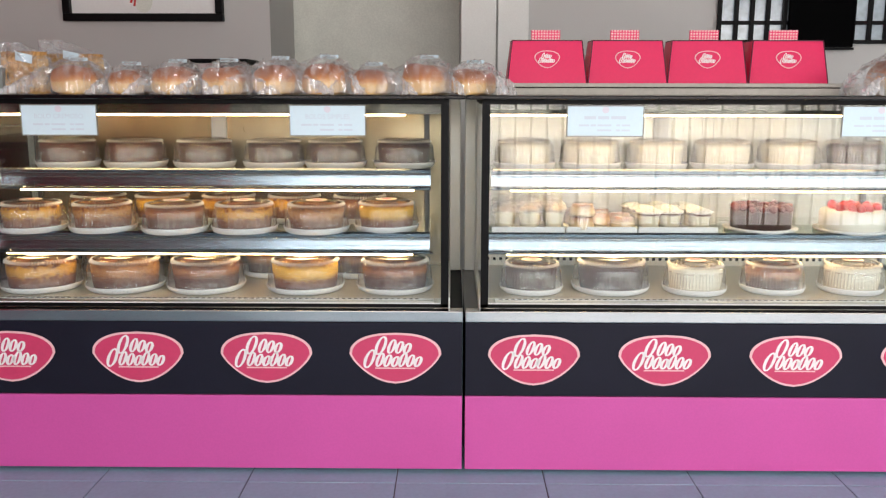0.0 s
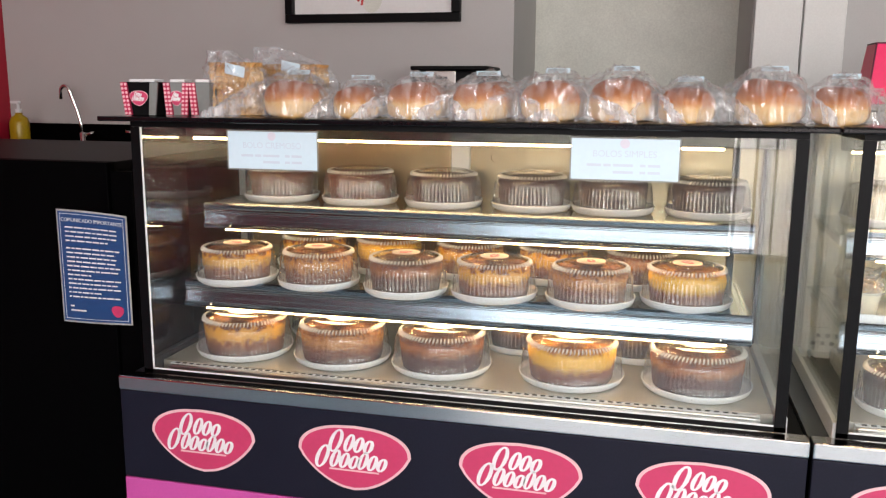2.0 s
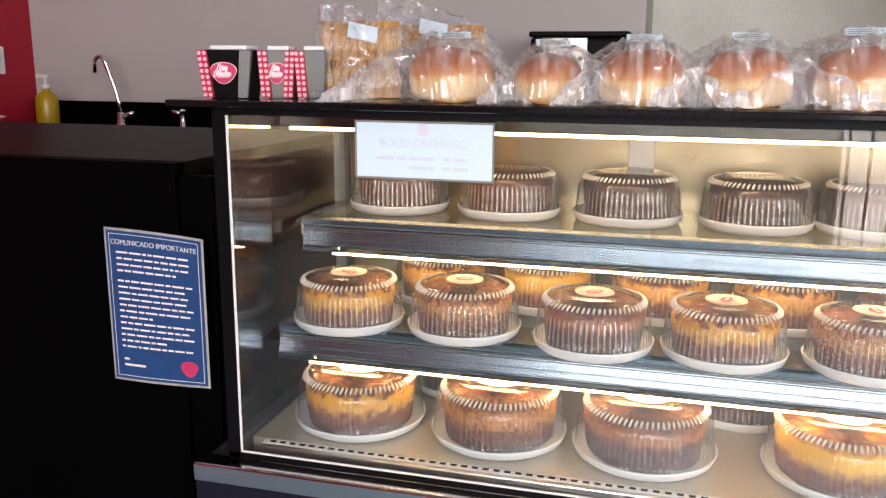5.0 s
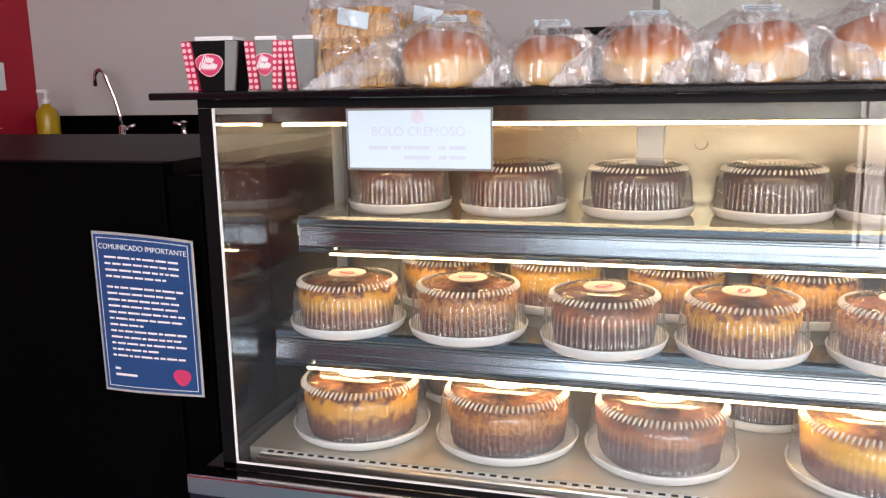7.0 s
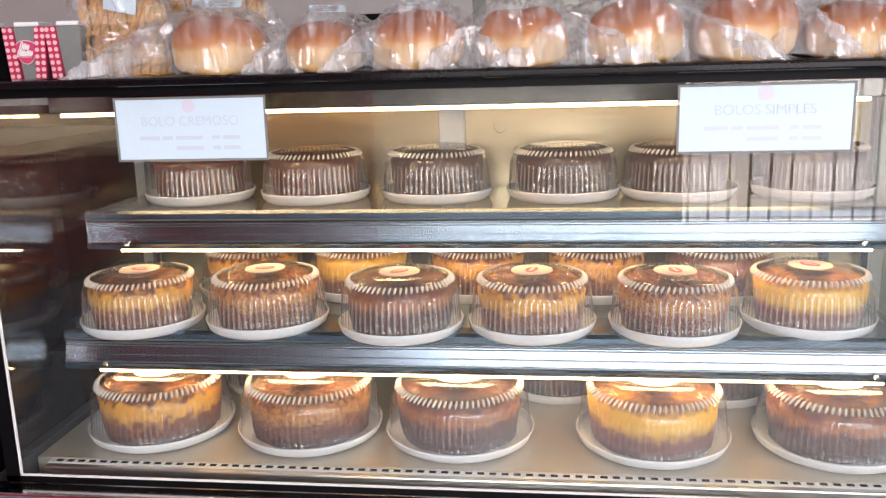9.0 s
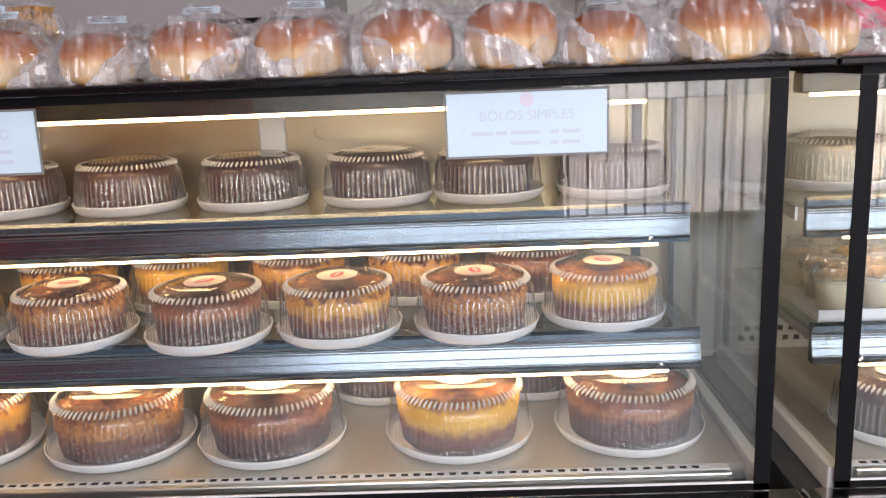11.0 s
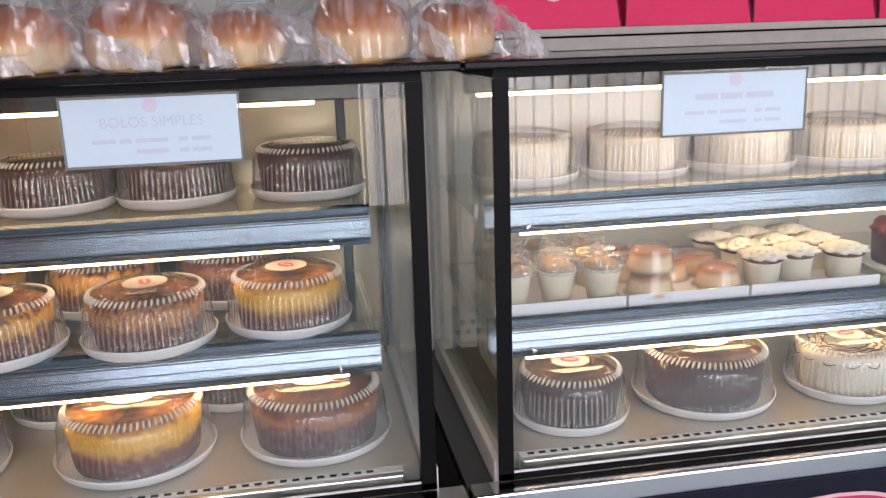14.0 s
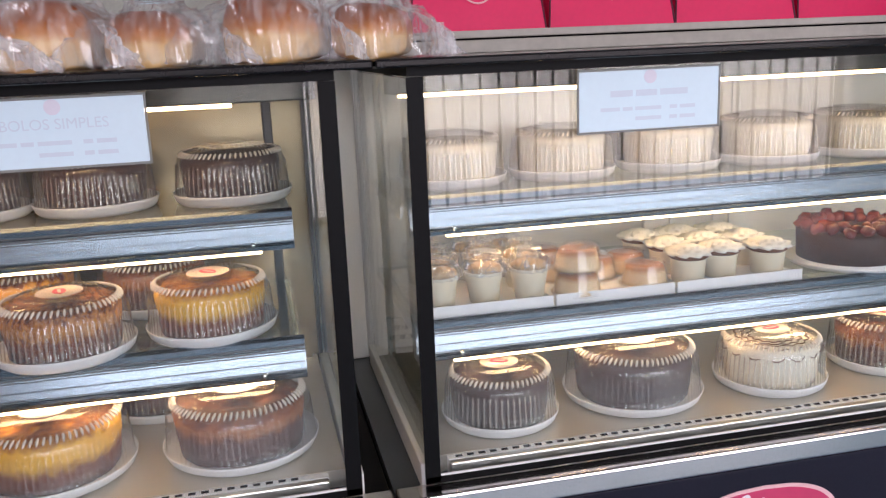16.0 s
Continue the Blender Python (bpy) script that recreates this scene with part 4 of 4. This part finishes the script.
# ---- cookie bags ----
def cookie_bag(x, y, w, d, h, seed, turn):
    c = thing("cookie_bag", "clear bag packed with golden biscuit sticks, white label", "biscuits", (x, y, SLAB_T), "biscuit bags", rz=turn)
    rnd = random.Random(seed)
    stick = mesh_of(tube([(0, 0, 0.0), (0.0015, 0, 0.02), (-0.001, 0.001, 0.045), (0, 0, 0.070)], 0.0098, 9), "biscuit_stick", COOKIE)
    cols = int(w / 0.0172)
    for row in range(3):
        for lev in range(2):
            for k in range(cols):
                if lev and (k < 1 and row == 0):
                    continue
                s = part("biscuit_stick", stick, COOKIE, c)
                s.matrix_basis = pose(-w / 2 + 0.010 + k * 0.0172, -d / 2 + 0.012 + row * 0.0195, 0.002 + lev * 0.0665 + rnd.uniform(0, 0.003), rnd.uniform(-3, 3), rnd.uniform(-4, 4), rnd.uniform(0, 90))
    part("bag", bag_mesh(d * 1.5, h * 1.15, w * 1.06, seed, 0.0), BAG, c, "crinkled clear bag").matrix_basis = Matrix(((0, 0, 1, -w * 0.5), (-1, 0, 0, 0), (0, 1, 0, h * 0.575), (0, 0, 0, 1)))
    part("label", box(-0.030, 0.030, -0.001, 0.0, -0.014, 0.014), PAPER, c, "white printed label").matrix_basis = pose(0.03, -d * 0.72, h * 0.80, 8, 12, 0)
    return c


cookie_bag(-1.482, 2.865, 0.160, 0.062, 0.150, 3, -6)
cookie_bag(-1.395, 3.03, 0.225, 0.062, 0.165, 4, -8)


# ---- small printed cartons ----
def taper_box(w0, w1, d0, d1, h):
    bm = bmesh.new()
    lo = [bm.verts.new(p) for p in ((-w0, -d0, 0), (w0, -d0, 0), (w0, d0, 0), (-w0, d0, 0))]
    hi = [bm.verts.new(p) for p in ((-w1, -d1, h), (w1, -d1, h), (w1, d1, h), (-w1, d1, h))]
    bm.faces.new(lo[::-1])
    bm.faces.new(hi)
    for k in range(4):
        bm.faces.new((lo[k], lo[(k + 1) % 4], hi[(k + 1) % 4], hi[k]))
    bmesh.ops.bevel(bm, geom=list(bm.edges), offset=0.0015, segments=1, affect="EDGES")
    return bm


dot_me = mesh_of(lathe([(0.0036, 0), (0.0036, 0.0007)], 12), "dot", ROSE_LIGHT)


def treat_carton(x, y, turn, front, g=1.0, sides=(-1, 1), mark=True):
    c = thing("treat_carton", "small flared carton with rose dotted sides and a dark front", "carton", (x, y, SLAB_T), "treat cartons", rz=turn)
    part("carton_body", taper_box(0.036 * g, 0.046 * g, 0.030, 0.036, 0.088), front, c)
    part("lid", box(-0.036 * g, 0.036 * g, -0.028, 0.028, 0.088, 0.096, 0.002), WHITE, c, "white folded top")
    for s in sides:
        strip = part("dotted_strip", plate_xz([(s * g * 0.0365 - 0.009, 0.002), (s * g * 0.0365 + 0.009, 0.002), (s * g * 0.047 + 0.009, 0.087), (s * g * 0.047 - 0.009, 0.087)], -0.040, -0.031), STRIP, c, "rose strip with pale dots")
        for r in range(8):
            for k in (-1, 1):
                d = part("dot", dot_me, ROSE_LIGHT, strip)
                d.matrix_basis = pose(s * g * (0.0365 + 0.0105 * (r + 0.5) / 8) + 0.005 * k, -0.0402, 0.007 + r * 0.0107, 90)
    if len(sides) == 1 and mark:
        part("side_panel", plate_xz([(0.020, 0.002), (0.0375, 0.002), (0.0475, 0.087), (0.026, 0.087)], -0.0385, -0.0312), CUP_GREY, c, "plain grey side flap")
    if mark:
        badge(c, (-0.006 if len(sides) == 1 else 0, -0.0375, 0.046), 0.052 * min(1, g * 1.3), 0.040)
    return c


treat_carton(-1.706, 2.80, 6, FRAME, 1.0, (-1,))
treat_carton(-1.627, 2.84, 8, CUP_GREY, 0.57)
treat_carton(-1.560, 2.85, 8, CUP_GREY, 0.52, (-1,), False)

# ---- cake boxes on their platform ----
for z0, z1, yy in ((1.2775, 1.3025, 3.125), (1.3060, 1.3205, 3.118)):
    s = part("shelf_board", box(0.06, 1.44, yy, 3.46, z0, z1, 0.002), BOARD_BEIGE, None)
    tagged(s, "beige-grey board stacked under the pink cake boxes", "board", "stacked boards")
# Added black fill: draws the shaded gap between the boards.
part_gap = part("board_gap_shade", box(0.08, 1.42, 3.14, 3.44, 1.3027, 1.3058), BLACK, None)
tagged(part_gap, "thin black fill for the shaded gap between two boards", "spacer")
cb0 = None
for i in range(4):
    m = pose(0.320 + i * 0.306, 3.36, 1.321, 0, 0, (0, 1, -1, 0.5)[i])
    if cb0:
        copy_thing(cb0, m)
        continue
    cb0 = thing("cake_box", "bright pink carton cake box with a dotted carry handle", "cake box", (0.320, 3.36, 1.321), "pink cake boxes")
    part("carton_body", taper_box(0.151, 0.134, 0.085, 0.055, 0.160), BOX_PINK, cb0)
    for s in (-1, 1):
        part("folded_edge", tube([(s * 0.1505, -0.085, 0.002), (s * 0.1335, -0.0555, 0.160)], 0.0022, 6), BOX_EDGE, cb0)
    part("top_fold", box(-0.134, 0.134, -0.057, 0.057, 0.1595, 0.1635, 0.001), BOX_EDGE, cb0)
    hd = part("handle", box(-0.056, 0.056, -0.004, 0.004, 0.163, 0.204, 0.002), BOX_PINK, cb0, "rose handle with pale dots")
    for r in range(4):
        for k in range(10):
            d = part("dot", dot_me, ROSE_LIGHT, hd)
            d.matrix_basis = pose(-0.0495 + k * 0.011, -0.0042, 0.169 + r * 0.0107, 90)
    bd = part("logo_badge", plate_xz(shield(0.098, 0.068), -0.0012, 0), ROSE_LIGHT, cb0, "pale outlined shield badge")
    bd.matrix_basis = pose(0, -0.0712, 0.090, -10.6)
    part("badge_field", plate_xz(shield(0.090, 0.061), -0.0020, -0.0011), BOX_PINK, bd)
    bm = bmesh.new()
    script_bars(0, 0.013, 0.036, 0.022, 4, -0.0028, -0.0019, bm)
    script_bars(0, -0.004, 0.060, 0.022, 7, -0.0028, -0.0019, bm)
    part("badge_mark", bm, LOGO_WHITE, bd)

# ---- black counter with the notice ----
counter = thing("side_counter", "tall plain black laminate counter beside the cake case", "counter", (0, 0, 0))
part("front", box(-3.3, -1.868, 2.83, 2.87, 0, 1.143, 0.003), BLACK, counter)
part("filler", box(-1.866, -1.795, 2.84, 2.87, 0, 1.118, 0.003), BLACK, counter)
part("top", box(-3.3, -1.87, 2.871, 3.70, 1.113, 1.143, 0.003), mat("dark_counter_top", (0.004, 0.0035, 0.004), 0.42, spec=0.05, bump=0.0), counter, "polished dark top")
part("side", box(-1.90, -1.868, 2.871, 3.25, 0, 1.109), BLACK, counter)

notice = thing("notice", "blue printed notice with white text, curling off black counter", "poster", (-1.9085, 2.808, 0.845))


def curled(w, h, y, bulge, bm=None):
    """Sheet of paper that bows away from what it is taped to."""
    bm = bm or bmesh.new()
    n, m = 14, 14
    g = [[bm.verts.new((-w / 2 + w * i / n, y - bulge * math.sin(math.pi * i / n) - 0.012 * (i / n) ** 3, -h / 2 + h * j / m + (0.007 - 0.018 * j / m) * (i / n) ** 2)) for i in range(n + 1)] for j in range(m + 1)]
    for j in range(m):
        for i in range(n):
            bm.faces.new((g[j][i], g[j][i + 1], g[j + 1][i + 1], g[j + 1][i]))
    r = bmesh.ops.solidify(bm, geom=bm.faces[:], thickness=0.0006)
    return bm


def bend(me, w, bulge):
    for v in me.vertices:
        q = (v.co.x + w / 2) / w
        v.co.y += -bulge * math.sin(math.pi * q) - 0.012 * q ** 3
        v.co.z += (0.007 - 0.018 * (v.co.z / 0.331 + 0.5)) * q * q


NW, NH = 0.236, 0.331
part("sheet", curled(NW, NH, 0, 0.006), WHITE, notice, "white sheet edge", True)


def strip_xz(x0, x1, z0, z1, y, cuts=12):
    bm = bmesh.new()
    for i in range(cuts):
        a, b = x0 + (x1 - x0) * i / cuts, x0 + (x1 - x0) * (i + 1) / cuts
        bm.faces.new([bm.verts.new(p) for p in ((a, y, z0), (b, y, z0), (b, y, z1), (a, y, z1))])
    bmesh.ops.remove_doubles(bm, verts=bm.verts, dist=1e-5)
    return bm


def on_notice(name, bm, material, label=""):
    me = mesh_of(bm, name, material)
    bend(me, NW, 0.006)
    return part(name, me, material, notice, label)


on_notice("blue_field", strip_xz(-0.1125, 0.1125, -0.160, 0.160, -0.0012), BLUE, "dark blue printed field")
for a in ((-0.106, 0.106, 0.1525, 0.1540), (-0.106, 0.106, -0.154, -0.1525)):
    on_notice("border_line", strip_xz(*a, -0.0018), WHITE)
for a in ((-0.106, -0.1045, -0.154, 0.154), (0.1045, 0.106, -0.154, 0.154)):
    on_notice("border_line", strip_xz(*a, -0.0018, 1), WHITE)
head = letters("heading", "COMUNICADO IMPORTANTE", 0.0152, (0, -0.0020, 0.136), WHITE, notice, "white capitals")
bend(head.data, NW, 0.006)
rnd = random.Random(2)
z = 0.113
for ends in ((0.088, 0.086, 0.082, 0.060), (0.088, 0.070, 0.086, 0.080, 0.088, 0.084, -0.01, 0.088, 0.075, 0.088, 0.020, 0.084)):
    for end in ends:
        x = -0.090
        while x < end - 0.006:
            q = min(end, x + rnd.uniform(0.008, 0.030))
            on_notice("text_line", strip_xz(x, q, z, z + 0.0042, -0.0018, 3), LOGO_WHITE)
            x = q + 0.0035
        z -= 0.0129
    z -= 0.009
on_notice("text_line", strip_xz(-0.088, -0.075, -0.118, -0.113, -0.0018, 2), LOGO_WHITE)
on_notice("text_line", strip_xz(-0.088, -0.035, -0.131, -0.126, -0.0018, 3), LOGO_WHITE)
bd = part("badge", plate_xz([(0.072 + a, -0.122 + b) for a, b in shield(0.040, 0.034)], -0.0135, -0.0115), ROSE, notice, "small rose badge")

# ---- rear counter with the sink ----
rear = thing("rear_counter", "dark polished rear counter with an upstand along the wall", "counter", (0, 0, 0))
part("worktop", box(X0 + 0.003, -1.04, 4.12, Y1 - 0.003, 1.01, 1.045, 0.004), SLAB, rear)
part("upstand", box(X0 + 0.003, -1.04, Y1 - 0.03, Y1 - 0.003, 1.0455, 1.16, 0.003), BLACK, rear)
part("cabinet_front", box(X0 + 0.003, -1.04, 4.16, 4.19, 0, 1.009), BLACK, rear)

tap = thing("sink_tap", "slim chrome swan-neck tap on the rear counter", "tap", (-3.255, 4.60, 1.0455))
part("tap_base", lathe([(0.028, 0), (0.026, 0.02), (0.016, 0.03), (0.014, 0.075), (0.004, 0.078)], 20), CHROME, tap, "", True)
pts = [(0, 0, 0.05), (-0.004, -0.002, 0.12), (-0.018, -0.006, 0.19), (-0.038, -0.012, 0.25)]
for k in range(9):
    a = math.pi * k / 8
    pts.append((-0.072 + 0.026 * math.cos(a), -0.02, 0.285 + 0.028 * math.sin(a)))
pts.append((-0.100, -0.02, 0.245))
part("neck", tube(pts, 0.009), CHROME, tap, "", True)
part("lever", tube([(0.01, 0, 0.06), (0.07, -0.01, 0.075)], 0.009), CHROME, tap, "", True)

soap = thing("soap_bottle", "yellow liquid soap bottle with a white pump", "bottle", (-3.55, 4.50, 1.0455))
part("bottle", lathe([(0.045, 0), (0.048, 0.01), (0.048, 0.125), (0.04, 0.150), (0.018, 0.165), (0.018, 0.175)], 24), YELLOW, soap, "", True)
part("pump", lathe([(0.016, 0.175), (0.016, 0.195), (0.007, 0.197), (0.007, 0.225)], 16), WHITE, soap, "", True)
part("nozzle", box(-0.04, 0.012, -0.009, 0.009, 0.222, 0.236, 0.003), WHITE, soap)

valve = thing("wall_valve", "small chrome valve standing on the dark rear counter", "valve", (-2.95, 4.60, 1.0455))
part("stem", lathe([(0.022, 0), (0.020, 0.015), (0.013, 0.02), (0.013, 0.085), (0.017, 0.09), (0.004, 0.096)], 18), CHROME, valve, "", True)
part("lever", tube([(0, 0, 0.075), (-0.045, -0.01, 0.085)], 0.008, 8), CHROME, valve, "", True)

dish = thing("small_dish", "shallow red and white patterned dish on black counter", "dish", (-3.09, 3.57, 1.1435))
part("bowl", lathe([(0.075, 0), (0.10, 0.006), (0.115, 0.020), (0.112, 0.021), (0.095, 0.010), (0.004, 0.008)], 36), STRIP, dish, "", True)
for k in range(16):
    a = 2 * math.pi * k / 16
    part("dot", lathe([(0.009, 0), (0.009, 0.001)], 10), WHITE, dish).matrix_basis = pose(0.1125 * math.cos(a), 0.1125 * math.sin(a), 0.0205)

sw = thing("light_switch", "white plastic light switch plate on the red wall", "switch", (X0 + 0.001, 4.52, 1.34))
part("plate", box(0, 0.009, -0.038, 0.038, -0.06, 0.06, 0.003), WHITE, sw)
part("rocker", box(0.0092, 0.013, -0.014, 0.014, -0.022, 0.022, 0.002), PAPER, sw)

cm = thing("coffee_machine", "black and silver countertop coffee machine with buttons", "coffee machine", (-1.24, 4.36, 1.0455))
part("body", box(-0.165, 0.165, -0.05, 0.22, 0, 0.385, 0.012), FRAME, cm)
part("lid", box(-0.17, 0.17, -0.055, 0.225, 0.386, 0.405, 0.006), FRAME, cm)
pn = part("control_panel", box(-0.10, 0.03, -0.058, -0.051, 0.215, 0.384, 0.003), STEEL, cm, "silver button panel")
for r in range(2):
    for k in range(5 - 2 * r):
        b = part("button", box(-0.007, 0.007, -0.061, -0.0585, -0.007, 0.007, 0.001), GREY_LINE, pn)
        b.location = (-0.083 + 0.023 * k + 0.02 * r, 0, 0.315 - 0.035 * r)
part("display", box(-0.06, -0.005, -0.0605, -0.0585, 0.348, 0.360), GREY_LINE, pn)

# ---- picture and screen on the rear wall ----
pic = thing("framed_picture", "dark framed picture of a small vase on a white ground", "picture", (-1.722, Y1 - 0.004, 2.02))
for a in ((-0.435, 0.435, -0.355, -0.315), (-0.435, 0.435, 0.315, 0.355), (-0.435, -0.395, -0.3145, 0.3145), (0.395, 0.435, -0.3145, 0.3145)):
    part("frame_bar", box(a[0], a[1], -0.045, 0, a[2], a[3], 0.004), FRAME, pic)
part("print", box(-0.394, 0.394, -0.014, -0.004, -0.314, 0.314), WHITE, pic, "white print")
part("painted_vase", plate_xz([(0.00 + 0.05 * math.cos(2 * math.pi * k / 24), -0.25 + 0.06 * math.sin(2 * math.pi * k / 24)) for k in range(24)], -0.0155, -0.0141), PANEL_GREEN, pic)
for k in range(5):
    part("painted_stem", tube([(0.0, -0.0165, -0.19), (-0.035 - 0.012 * k, -0.0165, -0.20), (-0.050 - 0.018 * k, -0.0165, -0.275 + 0.018 * k)], 0.006, 6), BERRY, pic)

win = structure("window_1", box(1.40, 2.60, Y1 - 0.012, Y1 - 0.003, 1.56, 2.30), mat("window_pane", (0.42, 0.50, 0.55), 0.12, var=0.25, scale=7, fine=30, bump=0.0), "small pane window with black bars in rear wall", "window")
for x in (1.40, 1.49, 1.575, 1.66, 1.75, 2.12, 2.21, 2.30, 2.40, 2.60):
    part("window_bar", box(x - 0.011, x + 0.011, Y1 - 0.035, Y1 - 0.013, 1.56, 2.30, 0.002), FRAME, win)
for z in (1.56, 1.66, 1.80, 1.95, 2.10, 2.30):
    part("window_bar", box(1.40, 2.60, Y1 - 0.033, Y1 - 0.0135, z - 0.010, z + 0.010, 0.002), FRAME, win)
bd = thing("menu_board", "plain black board hanging before the barred window", "board", (1.935, Y1 - 0.06, 1.85))
part("panel", box(-0.175, 0.175, -0.012, 0.012, -0.32, 0.40, 0.004), BLACK, bd)
part("rim", box(-0.18, 0.18, -0.016, 0.016, -0.335, -0.322, 0.003), FRAME, bd)

# ---- floor ----
floor = structure("floor", box(X0 - 0.15, X1 + 0.15, Y0 - 0.15, 5.6, -0.10, -0.004), GROUT, "blue-grey glazed floor tiles with dark joints", "floor")
tile_me = mesh_of(box(-0.248, 0.248, -0.248, 0.248, -0.004, 0.0, 0.001), "tile", TILE)
for i in range(-8, 11):
    for j in range(-10, 7):
        x, y = -0.226 + 0.25 + i * 0.5, 2.615 - 0.25 + j * 0.5
        if X0 - 0.1 < x - 0.25 and x + 0.25 < X1 + 0.4 and Y0 - 0.3 < y and y < 5.5:
            t = part("tile", tile_me, TILE, floor)
            t.location = (x, y, 0)
structure("ground", box(-60, 60, -80, Y0 - 0.16, -0.12, -0.02), mat("pavement_grey", (0.40, 0.40, 0.39), 0.85, scale=1.5, fine=40), "pale concrete pavement outside the shop front", "ground")
